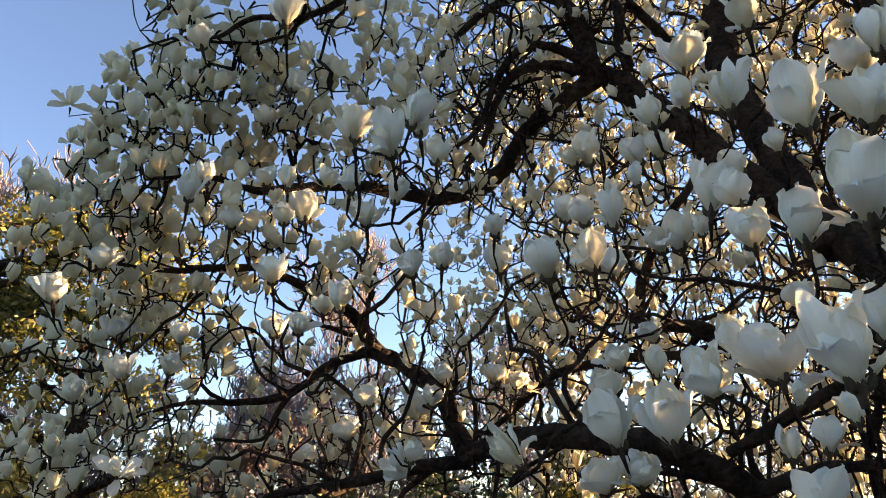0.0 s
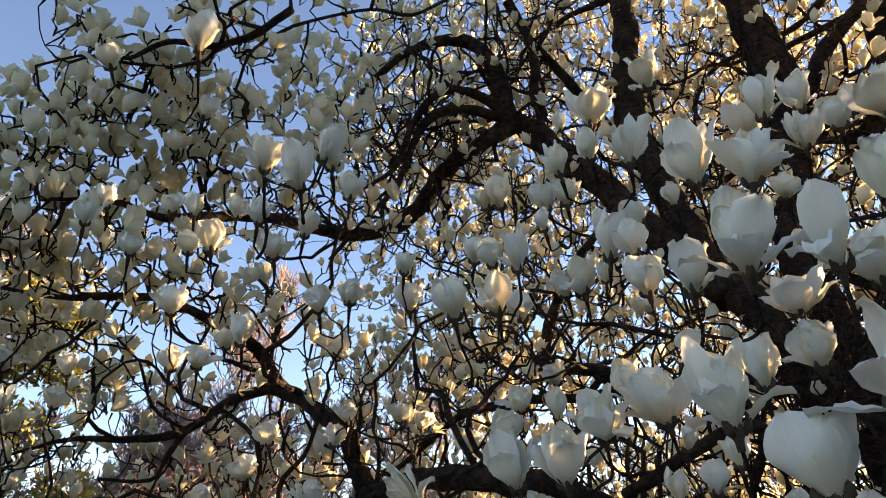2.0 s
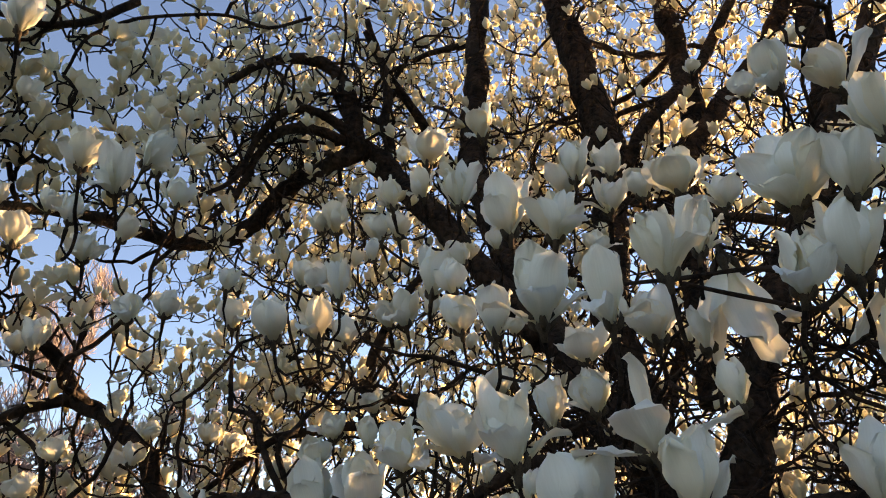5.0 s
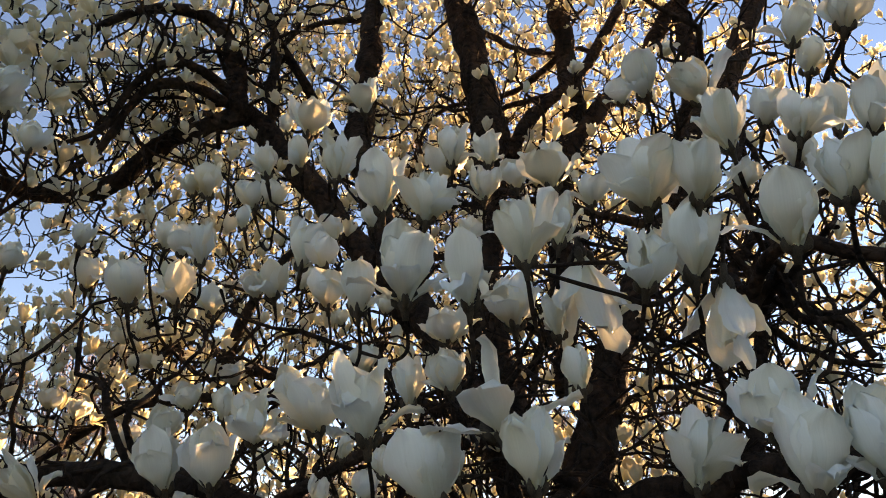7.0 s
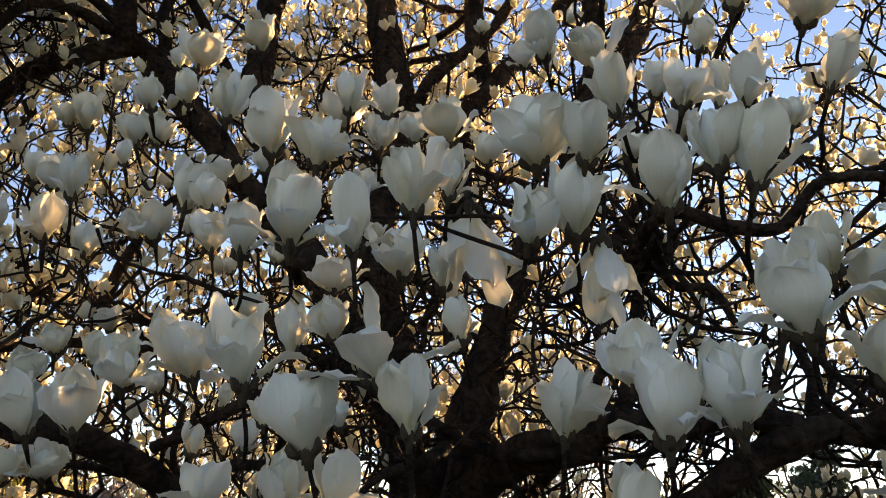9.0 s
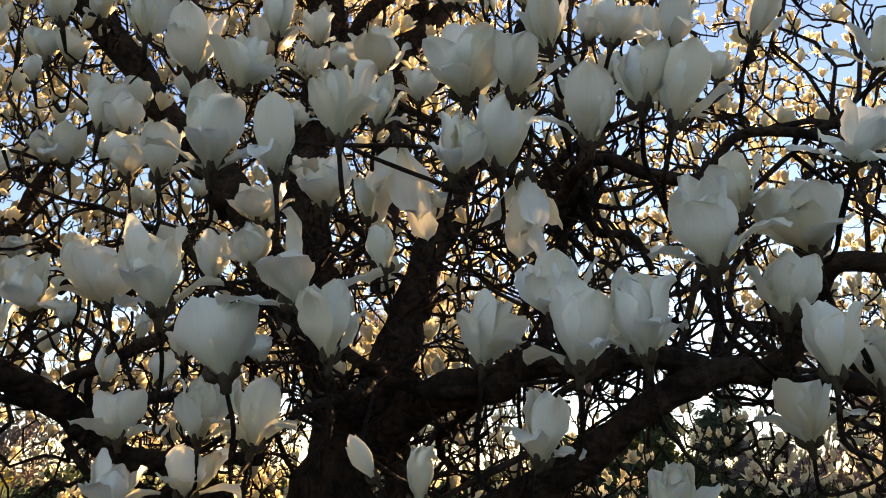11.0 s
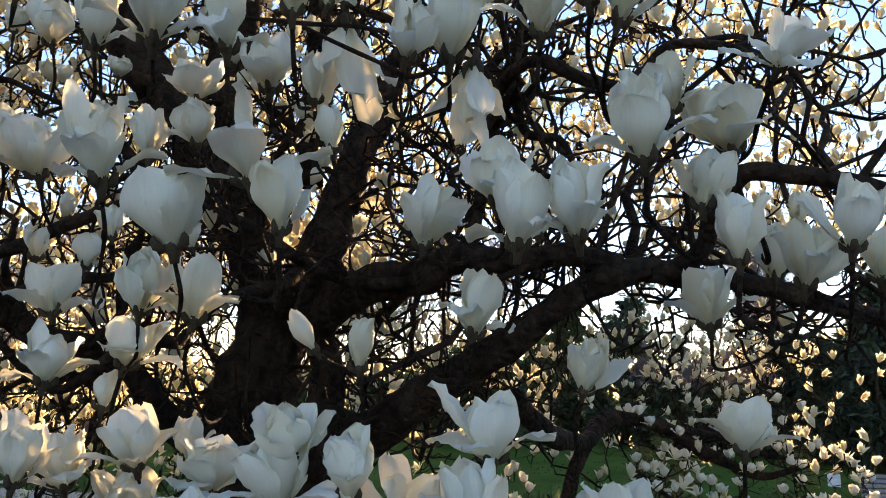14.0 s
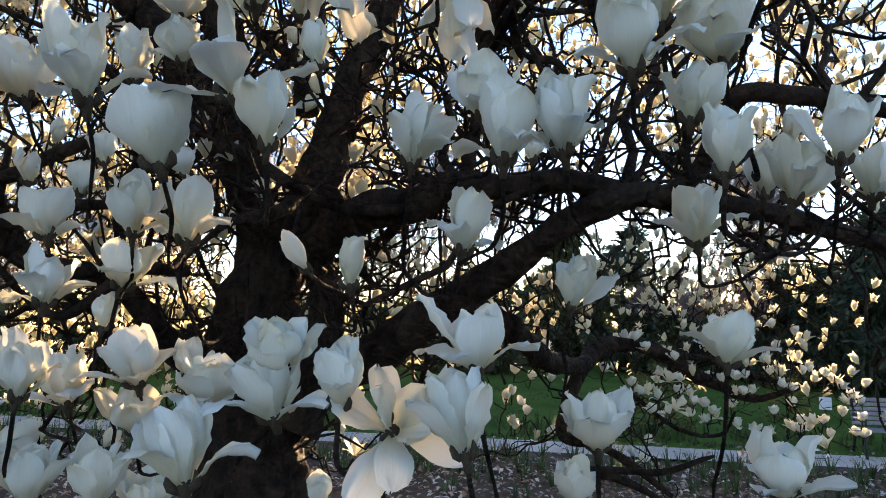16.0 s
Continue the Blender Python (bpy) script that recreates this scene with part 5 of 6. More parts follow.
spray(-0.30, 4.07, 2.92, 0.19, 8)
spray(-0.03, 3.89, 3.34, 0.19, 10)
spray(0.26, 4.40, 3.40, 0.25, 14)
spray(0.47, 4.42, 3.34, 0.29, 20)
spray(0.19, 4.36, 2.97, 0.28, 16)
spray(0.52, 4.25, 2.96, 0.24, 14)
spray(0.76, 4.35, 3.48, 0.25, 20)
spray(0.57, 4.59, 3.70, 0.27, 16)
spray(0.87, 4.21, 3.30, 0.21, 14)
spray(0.36, 4.38, 3.70, 0.18, 8)
spray(0.61, 4.79, 4.28, 0.37, 26)
spray(1.23, 4.75, 4.32, 0.37, 24)
spray(1.06, 4.74, 5.17, 0.40, 24)
spray(0.59, 4.50, 5.26, 0.34, 20)
spray(1.45, 4.63, 4.88, 0.34, 20)
spray(1.56, 4.41, 5.95, 0.35, 26)
spray(2.20, 5.22, 3.93, 0.40, 26)
spray(1.78, 4.85, 4.06, 0.29, 18)
spray(2.72, 4.65, 6.09, 0.42, 40)
spray(2.96, 4.76, 5.79, 0.37, 30)
spray(2.65, 4.95, 5.35, 0.37, 20)
spray(0.82, 4.22, 5.67, 0.33, 20)
spray(0.22, 4.04, 5.60, 0.32, 20)
spray(3.29, 4.72, 6.40, 0.38, 30)
spray(-0.02, 3.67, 5.47, 0.26, 12)
spray(2.42, 4.29, 6.28, 0.43, 45)
spray(2.56, 4.46, 5.74, 0.38, 40)
spray(2.84, 4.51, 5.21, 0.34, 25)
spray(3.11, 3.78, 6.19, 0.34, 25)
spray(3.38, 3.80, 5.75, 0.29, 25)
spray(3.90, 3.38, 5.75, 0.38, 25)
spray(3.89, 3.06, 6.37, 0.38, 25)
spray(0.57, 5.25, 5.94, 0.40, 25)
spray(1.61, 4.73, 6.14, 0.42, 30)
spray(0.82, 5.52, 3.76, 0.36, 30)
spray(1.07, 5.25, 3.91, 0.36, 25)
spray(1.63, 5.12, 3.82, 0.37, 25)
spray(2.11, 5.06, 3.99, 0.35, 22)
spray(1.09, 4.91, 5.01, 0.37, 25)
spray(1.58, 5.03, 4.85, 0.35, 20)
spray(2.58, 4.72, 3.91, 0.26, 18)
spray(4.28, 2.28, 5.95, 0.35, 22)
spray(4.73, 2.13, 5.54, 0.40, 22)
spray(5.34, 1.84, 5.18, 0.40, 25)
spray(4.88, 1.52, 5.67, 0.37, 20)
spray(5.09, 1.38, 5.10, 0.32, 18)
spray(4.44, 2.42, 4.14, 0.32, 16)
spray(4.81, 2.24, 3.92, 0.32, 16)
spray(5.09, 1.64, 4.62, 0.28, 16)
spray(4.03, 2.55, 4.51, 0.24, 12)
spray(3.49, 3.54, 4.77, 0.31, 18)
spray(3.31, 4.23, 3.75, 0.26, 12)
spray(4.53, 3.29, 3.67, 0.31, 12)
spray(2.63, 3.79, 6.90, 0.53, 40)
spray(3.75, 2.89, 6.90, 0.53, 40)
spray(4.50, 1.84, 6.44, 0.48, 30)
spray(1.46, 4.53, 6.74, 0.51, 30)
spray(4.37, 1.11, 4.66, 0.32, 22)
spray(4.81, 0.77, 4.18, 0.32, 18)
spray(4.85, 0.58, 4.53, 0.29, 16)
spray(4.48, 0.55, 3.65, 0.22, 12)
spray(4.50, 0.73, 3.12, 0.26, 12)
spray(4.77, 1.42, 2.60, 0.25, 20)
spray(5.57, 2.11, 2.46, 0.40, 13)
spray(6.01, 1.61, 2.38, 0.40, 13)
spray(5.79, 2.01, 2.03, 0.40, 12)
spray(6.27, 1.43, 2.04, 0.35, 14)
spray(5.16, 0.90, 2.71, 0.22, 10)
spray(4.98, 1.94, 2.67, 0.24, 12)
spray(3.31, 5.03, 2.00, 0.31, 26)
spray(3.12, 5.22, 2.08, 0.26, 20)
spray(4.62, 4.22, 2.08, 0.29, 16)
spray(2.17, 5.24, 2.94, 0.32, 16)
spray(2.30, 5.43, 2.01, 0.32, 16)
spray(2.58, 5.14, 4.00, 0.35, 22)
spray(2.04, 5.72, 4.21, 0.35, 20)
spray(5.52, 3.09, 2.19, 0.38, 14)
spray(3.98, 4.11, 2.26, 0.18, 14)
spray(4.45, 1.40, 3.65, 0.29, 14)
spray(3.66, 3.05, 3.94, 0.24, 8)
spray(4.23, 2.28, 4.14, 0.28, 10)
spray(4.50, 2.24, 3.41, 0.28, 10)
spray(4.29, 2.82, 3.41, 0.29, 8)
spray(3.59, 3.30, 3.51, 0.24, 8)
spray(4.48, 1.78, 3.81, 0.27, 12)
spray(4.89, 1.52, 3.22, 0.27, 12)
spray(3.34, 3.81, 2.96, 0.24, 10)
spray(4.54, 3.26, 2.70, 0.26, 10)
spray(4.93, 2.73, 2.88, 0.26, 10)
spray(2.43, 4.93, 2.95, 0.32, 16)
spray(2.63, 4.83, 2.56, 0.28, 16)
spray(2.53, 5.10, 2.17, 0.32, 16)
spray(2.62, 4.57, 3.26, 0.32, 16)
spray(1.92, 5.35, 3.45, 0.32, 14)
spray(3.07, 3.81, 3.85, 0.24, 10)
spray(2.43, 5.87, 3.06, 0.35, 22)
spray(2.71, 5.65, 3.21, 0.36, 20)
spray(3.03, 5.57, 3.11, 0.37, 22)
spray(3.41, 5.37, 3.38, 0.38, 22)
spray(2.51, 6.00, 2.54, 0.36, 22)
spray(2.85, 5.89, 2.41, 0.37, 24)
spray(3.25, 5.66, 2.66, 0.38, 24)
spray(3.53, 5.27, 2.71, 0.34, 20)
spray(2.71, 6.12, 2.04, 0.37, 26)
spray(3.12, 5.92, 1.89, 0.38, 28)
spray(3.54, 5.68, 2.04, 0.40, 30)
spray(3.80, 5.31, 2.24, 0.30, 20)
spray(2.77, 6.43, 1.60, 0.38, 22)
spray(3.19, 6.21, 1.44, 0.40, 22)
spray(3.51, 5.77, 1.59, 0.40, 24)
spray(3.81, 5.37, 1.64, 0.30, 20)
spray(3.54, 5.22, 3.05, 0.29, 14)
spray(3.79, 4.41, 4.37, 0.37, 34)
spray(4.12, 3.96, 4.38, 0.37, 34)
spray(4.28, 3.26, 4.27, 0.35, 30)
spray(4.49, 2.67, 4.16, 0.34, 30)
spray(4.77, 2.11, 4.17, 0.33, 30)
spray(3.99, 4.20, 3.86, 0.37, 30)
spray(4.23, 3.55, 3.77, 0.36, 30)
spray(4.52, 2.99, 3.79, 0.35, 27)
spray(4.72, 2.41, 3.65, 0.34, 27)
spray(5.04, 1.79, 3.80, 0.33, 27)
spray(4.18, 4.00, 3.36, 0.32, 27)
spray(4.36, 3.42, 3.46, 0.31, 23)
spray(4.61, 4.13, 3.04, 0.35, 27)
spray(4.32, 4.53, 2.94, 0.30, 23)
spray(4.91, 4.12, 2.61, 0.31, 23)
spray(4.62, 4.54, 2.35, 0.31, 27)
spray(5.11, 3.88, 2.36, 0.31, 17)
spray(4.53, 4.72, 1.84, 0.31, 30)
spray(4.66, 2.87, 3.26, 0.26, 13)
spray(5.17, 1.45, 2.46, 0.28, 8)
spray(5.37, 1.20, 2.27, 0.28, 8)
spray(5.02, 1.05, 1.82, 0.18, 4)
spray(4.77, 1.41, 1.64, 0.18, 5)
spray(5.02, 0.73, 1.77, 0.18, 5)
spray(4.75, 0.78, 1.52, 0.15, 4)
spray(4.30, 1.87, 1.61, 0.16, 4)
spray(5.21, 3.11, 2.07, 0.24, 14)
spray(5.27, 3.32, 2.46, 0.30, 16)
spray(5.38, 2.87, 2.17, 0.19, 8)
spray(1.01, 4.58, 4.09, 0.24, 12)
spray(0.25, 4.51, 3.74, 0.22, 14)
spray(0.50, 4.50, 3.39, 0.22, 14)
spray(0.81, 4.66, 3.60, 0.23, 14)
spray(0.14, 4.37, 4.07, 0.18, 10)
spray(1.27, 4.66, 4.69, 0.30, 18)
spray(0.65, 4.61, 4.68, 0.25, 14)
spray(0.98, 4.64, 5.34, 0.31, 18)
spray(0.56, 4.51, 5.82, 0.31, 18)
spray(1.17, 4.37, 6.20, 0.37, 24)
spray(1.73, 4.24, 6.60, 0.38, 26)
spray(2.40, 4.49, 5.74, 0.38, 26)
spray(2.81, 4.19, 6.09, 0.38, 26)
spray(3.34, 4.26, 5.66, 0.38, 22)
spray(3.97, 3.86, 6.10, 0.38, 22)
spray(2.32, 4.20, 6.35, 0.34, 20)
spray(4.71, 1.61, 4.46, 0.32, 14)
spray(5.04, 1.20, 4.31, 0.32, 14)
spray(5.09, 0.77, 4.39, 0.31, 14)
spray(5.35, 0.48, 4.13, 0.31, 14)
spray(5.06, 0.97, 3.78, 0.27, 10)
spray(5.16, 0.56, 3.50, 0.26, 10)
spray(5.08, 0.41, 3.10, 0.21, 8)
spray(5.28, 1.42, 3.45, 0.25, 8)
spray(4.56, 2.68, 4.41, 0.31, 14)
spray(4.66, 2.15, 4.59, 0.30, 14)
spray(5.25, 0.86, 3.10, 0.23, 7)
spray(6.06, 2.06, 2.31, 0.34, 12)
spray(6.36, 1.63, 2.41, 0.34, 14)
spray(6.67, 1.20, 2.47, 0.29, 12)
spray(6.31, 1.83, 1.94, 0.34, 12)
spray(6.68, 1.32, 1.99, 0.34, 12)
spray(6.34, 0.83, 2.32, 0.26, 8)

# unseen blossom overhead, added to shade the flowers below from the sky
for k in range(95):
    a, r = rng.uniform(0, 6.28), 3.1 * math.sqrt(rng.uniform(0, 1))
    x, y = 1.9 + r * math.cos(a), 2.1 + r * math.sin(a)
    z = 6.6 - 0.16 * r * r - rng.uniform(0, 0.9)
    if math.hypot(x, y) < 1.05 * (z - 2.2):
        spray(x, y, z, 0.32, 9)

# the sunlit outer shell of the crown, beyond the stems
for k in range(230):
    a, r, z = radians(wood_rng.uniform(-42, 64)), wood_rng.uniform(1.5, 3.9), wood_rng.uniform(2.5, 7.0)
    if r > 4.3 - 0.09 * (z - 3.6) ** 2:
        continue
    spray(1.9 + r * math.sin(a), 2.2 + r * math.cos(a), z, 0.27, 8)
for k in range(58):
    spray(wood_rng.uniform(4.5, 5.7), wood_rng.uniform(0.0, 2.4), wood_rng.uniform(3.0, 4.9), 0.26, 6)

# a flower at the end of most branchlets
tips = let_p[:, -1]
fits = (np.linalg.norm(tips - OUTER, axis=1) > 2.7) & in_crown(tips, 1.0) & off_sunbeam(tips, 0.13) & (tips[:, 2] > 1.0) & (wood_rng.uniform(0, 1, len(tips)) < np.where(tips[:, 2] < 2.6, 0.45, 1.0))
tip_flowers = []
for i in np.flatnonzero(fits):
    ax = let_p[i, -1] - let_p[i, -3]
    ax = ax / np.linalg.norm(ax) * 0.7 + np.array((0, 0, 0.9)) + wood_rng.normal(0, 0.2, 3)
    tip_flowers.append((let_p[i, -1] + ax * 0.012, ax / np.linalg.norm(ax), float(wood_rng.uniform(0.056, 0.086))))

fv, ff, fu, at = [], [], [], 0
for k, (p, ax, tall) in enumerate(far_flowers + tip_flowers):
    kind = ("half", "splay", "half", "goblet", "splay", "open", "goblet")[int(rng.integers(0, 7))]
    v, f, u = LOW[kind][int(rng.integers(0, 3)) + (3 if p[0] ** 2 + p[1] ** 2 < 11 else 0 if p[0] ** 2 + p[1] ** 2 < 22 else 6)]
    m = np.array(upright(ax, float(rng.uniform(0, 6.28))))[:3, :3]
    fv.append((v * tall * (0.95, 0.95, 1.0)) @ m.T + p)
    ff.append(f + at)
    fu.append(u)
    at += len(v)
    if k < len(far_flowers):
        flower_feet.append((p, ax, tall))
part("blossom", mesh_of("blossom", np.concatenate(fv), np.concatenate(ff).tolist(), PETAL_FAR, np.concatenate(fu)), tree, "mass of small white magnolia flowers", "stuff")

# twigs: every flower reaches back to the nearest wood already grown
from mathutils import kdtree

pos = np.array(nodes)
limb_count = len(pos)
wood_kd = kdtree.KDTree(limb_count)
for i, p in enumerate(pos):
    wood_kd.insert(p, i)
wood_kd.balance()
feet = np.array([f[0] - f[1] * f[2] * 0.18 for f in flower_feet])
gap = np.array([wood_kd.find(f)[2] for f in feet])
order = np.argsort(gap)
grown = [tuple(p) for p in pos]
parent_of = [-1] * limb_count
load = [0.0] * limb_count
chains = []
tree_kd, fresh = None, 0
for count, k in enumerate(order):
    if count - fresh >= 120:
        tree_kd = kdtree.KDTree(len(grown) - limb_count)
        for i in range(limb_count, len(grown)):
            tree_kd.insert(grown[i], i)
        tree_kd.balance()
        fresh = count
    foot, axis, tall = feet[k], flower_feet[k][1], flower_feet[k][2]
    aim = foot - axis * 0.045 + (foot - (0.0, 0.0, 2.25)) * (0.022 if np.linalg.norm(foot - (0.0, 0.0, 2.25)) < 2.6 else 0.0)
    away = math.hypot(aim[0] - 1.9, aim[1] - 2.2)
    reach = np.linalg.norm(foot - (0.0, 0.0, 2.25))
    near_end = reach < 2.6
    found = list(wood_kd.find_n(aim, 200 if near_end else 16))
    if tree_kd:
        found += list(tree_kd.find_n(aim, 200 if near_end else 16))
    aside = 0.0
    if near_end:
        sight = (foot - OUTER) / reach
        at_q = np.array([q[0] for q in found]) - OUTER
        depth = at_q @ sight
        off = np.linalg.norm(at_q - depth[:, None] * sight, axis=1) * reach / np.maximum(depth, 0.3)
        cost = np.array([q[2] for q in found]) + 4.0 * np.maximum(0.0, off - 0.05) + 5.0 * np.maximum(0.0, reach + 0.08 - depth) + 3.0 * np.maximum(0.0, at_q[:, 2] + OUTER[2] - aim[2] + 0.05)
        best = int(np.argmin(cost))
        (_, near, dist), aside = found[best], float(off[best])
    else:
        _, near, dist = min(found, key=lambda q: q[2] + 0.9 * max(0.0, math.hypot(q[0][0] - 1.9, q[0][1] - 2.2) - away))
    a = np.array(grown[near])
    if near_end and (dist > 0.45 or aside > 0.11):            # a short twig of its own, back into the crown
        a = aim + (foot - OUTER) / reach * 0.26 + np.array((0, 0, -0.10)) + rng.normal(0, 0.03, 3)
        dist = float(np.linalg.norm(a - aim))
        near = len(grown)
        grown.append(tuple(a))
        parent_of.append(-1)
        load.append(0.0)
    steps = int(max(2, min(12, dist / 0.055)))
    out = foot - (0.0, 0.0, 2.25)
    bend = rng.normal(0, 0.05 if near_end else 0.12, 3) * dist + np.array((0, 0, -0.10 * dist)) 
    kink = (0.04 if near_end else 0.16) * dist / steps
    last, chain = near, [near]
    for s in range(1, steps + 1):
        u = s / (steps + 1)
        p = a + (aim - a) * u + bend * math.sin(math.pi * u) + rng.normal(0, kink, 3)
        grown.append(tuple(p))
        parent_of.append(last)
        load.append(0.0)
        last = len(grown) - 1
        chain.append(last)
    for p in (aim, foot):
        grown.append(tuple(p))
        parent_of.append(last)
        load.append(0.0)
        last = len(grown) - 1
        chain.append(last)
    chains.append(chain)
    q = last
    while q >= limb_count:
        load[q] += 1.0
        q = parent_of[q]
tv, tf = [], []
grown_at = np.array(grown)
for chain in chains:
    away = np.linalg.norm(grown_at[chain] - OUTER, axis=1)
    r = np.array([0.0024 * max(1.0, load[i]) ** 0.40 for i in chain])
    r = np.minimum(r, 0.0022 + 0.0021 * np.maximum(0.2, away - 0.45))
    r[0] = r[1] * 1.25
    r = r * rng.uniform(0.88, 1.2, len(r))
    r[-2], r[-1] = max(r[-2], 0.0030), max(r[-1], 0.0026 if away[-1] < 1.6 else 0.0060)
    if away[-1] < 1.6:
        soft = spline(np.c_[grown_at[chain], r], 4)
        tube(soft[:, :3], np.maximum(soft[:, 3], 0.0016), 7, tv, tf)
        continue
    tube(grown_at[chain], r, 5 if away[-1] < 3.0 else 3, tv, tf)
# side spurs with a bud at the end of the flowering twigs
at = grown_at[limb_count:]
at = at[np.linalg.norm(at - OUTER, axis=1) > 2.0]
at = at[wood_rng.integers(0, len(at), 2500)]
spur_p, spur_r = walkers(at, outward(at, 0.5, 0.9), wood_rng.uniform(0.04, 0.15, len(at)), 5, np.full(len(at), 0.0034), np.full(len(at), 0.0028), 0.5, 0.15, 1.95)
spur_r[:, 4], spur_r[:, 5] = 0.0044, 0.0008
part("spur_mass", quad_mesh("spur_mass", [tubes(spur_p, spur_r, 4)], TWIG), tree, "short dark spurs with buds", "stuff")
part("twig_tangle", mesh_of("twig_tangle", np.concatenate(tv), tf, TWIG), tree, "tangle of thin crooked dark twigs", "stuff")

# ---- trees and shrubs round the garden ----


def around(theta, dist):
    """A spot on the ground, by its bearing from +y towards +x and its distance."""
    return np.array((math.sin(radians(theta)) * dist, math.cos(radians(theta)) * dist, 0.0))


def scatter_leaves(centres, radii, count, size, stretch=1.0, droop=0.0, clear=None):
    """Small pointed leaves in clumps; each leaf is two triangles folded along its rib."""
    which = rng.integers(0, len(centres), count)
    d = rng.normal(0, 1, (count, 3))
    d /= np.linalg.norm(d, axis=1)[:, None]
    d *= (rng.uniform(0, 1, count) ** 0.45)[:, None]
    p = centres[which] + d * radii[which][:, None] * (1, 1, 0.7)
    way = d * 0.8 + rng.normal(0, 0.7, (count, 3)) + np.array((0, 0, -droop))
    way /= np.linalg.norm(way, axis=1)[:, None] + 1e-9
    side = np.cross(way, rng.normal(0, 1, (count, 3)))
    side /= np.linalg.norm(side, axis=1)[:, None] + 1e-9
    s = size * rng.uniform(0.6, 1.4, (count, 1))
    mid = p + way * s * 0.5 * stretch
    vs = np.stack([p, mid + side * s * 0.28, p + way * s * stretch, mid - side * s * 0.28], axis=1)
    if clear is not None:           # a gap in the needles along one line
        rel = p - clear[0]
        off = rel - (rel @ clear[1])[:, None] * clear[1]
        vs = vs[np.linalg.norm(off, axis=1) > clear[2]]
    vs = vs.reshape(-1, 3)
    b = np.arange(0, len(vs), 4)[:, None]
    fs = np.concatenate([b + (0, 1, 2), b + (0, 2, 3)]).tolist()
    return vs, fs


def branching(at, height, spread, depth, first_r, seed, up=0.55, start=0.3):
    """A bare tree: segments of trunk and limbs (thick) and twigs (thin), as lists of polylines."""
    rg = np.random.default_rng(seed)
    thick, thin = [], []

    def grow(p, way, ln, r, level):
        pts, rs, cur = [p], [r], p
        n = 5 if level > 1 else 3 if level else 2
        for s in range(n):
            way = way + rg.normal(0, 0.13, 3) + np.array((0, 0, 0.10 * up))
            way /= np.linalg.norm(way)
            cur = cur + way * ln / n
            pts.append(cur)
            rs.append(r * (1 - 0.65 * (s + 1) / n))
        (thick if r > 0.012 else thin).append((np.array(pts), np.array(rs)))
        if level == 0:
            return
        kids = int(rg.integers(4, 6)) if level > 1 else int(rg.integers(7, 10)) if at[0] ** 2 + at[1] ** 2 < 700 else int(rg.integers(5, 7))
        for k in range(kids):
            u = rg.uniform(start if level == depth else 0.2, 1.0)
            i = min(n - 1, int(u * n))
            q = pts[i] + (pts[i + 1] - pts[i]) * (u * n - i)
            out = rg.normal(0, 1, 3)
            out -= way * (out @ way)
            out /= np.linalg.norm(out) + 1e-9
            new_way = way * 0.75 + out * spread + np.array((0, 0, up * 0.5))
            grow(q, new_way / np.linalg.norm(new_way), ln * rg.uniform(0.45, 0.68), rs[i] * rg.uniform(0.42, 0.6), level - 1)

    grow(np.array(at, float) - np.array((0, 0, 0.1)), np.array((0, 0, 1.0)), height * 0.55, first_r, depth)
    return thick, thin


def bare_tree(theta, dist, height, spread, seed, label, depth=4):
    at = around(theta, dist)
    ob = thing("bare_tree", at, label, "tree", "bare trees in the distance")
    thick, thin = branching(at, height, spread, depth, 0.012 * height, seed)
    for name, rows, sides, mat, lab, kind in (("trunk", thick[:1], 8, BARE, "", ""), ("limbwork", thick[1:], 6, BARE, "", "stuff"), ("crown", thin, 3, BARE_TWIG, "fine leafless reddish twigs", "stuff")):
        vs, fs = [], []
        for p, r in rows:
            tube(p, np.maximum(r, (0.007 if label == PINK else 0.0045 if label == GREY else 0.006) + 0.0002 * dist), sides, vs, fs)
        part(name, mesh_of(name, np.concatenate(vs), fs, mat), ob, lab, kind)


PINK = "tall leafless tree with fine pinkish twigs"
GREY = "leafless park tree with fine grey-brown twigs"
bare_tree(-6, 24, 12.0, 0.42, 11, PINK, 5)
bare_tree(3.5, 26, 10.5, 0.5, 12, PINK, 5)
bare_tree(-33, 21, 12.0, 0.5, 13, PINK, 5)
bare_tree(-14, 30, 9.0, 0.6, 14, GREY)
bare_tree(12, 28, 9.5, 0.6, 15, GREY)
bare_tree(41, 30, 11.0, 0.6, 16, GREY, 5)
bare_tree(50, 27, 9.5, 0.65, 17, GREY, 5)
bare_tree(54, 33, 12.0, 0.65, 18, GREY, 5)
bare_tree(30, 32, 11.0, 0.6, 19, GREY, 5)
bare_tree(45, 22, 8.5, 0.6, 20, GREY, 5)
bare_tree(35, 21, 8.0, 0.6, 22, GREY, 5)
bare_tree(79, 33, 10.0, 0.6, 23, GREY, 5)
bare_tree(21, 26, 9.0, 0.6, 24, GREY)
bare_tree(57, 31, 9.5, 0.65, 41, GREY, 5)
bare_tree(72.5, 31, 9.0, 0.65, 42, GREY, 5)
bare_tree(76.5, 28, 8.0, 0.65, 43, GREY, 5)
BRUSH = "low leafless tree with dense brownish-pink twigs"
bare_tree(-24, 15, 6.6, 0.75, 31, BRUSH, 5)
bare_tree(-17, 16, 6.0, 0.75, 32, BRUSH, 5)
bare_tree(-10.5, 17, 6.4, 0.75, 33, BRUSH, 5)
bare_tree(-1, 18, 5.6, 0.75, 34, BRUSH, 5)
bare_tree(7.5, 18, 6.2, 0.75, 35, BRUSH, 5)
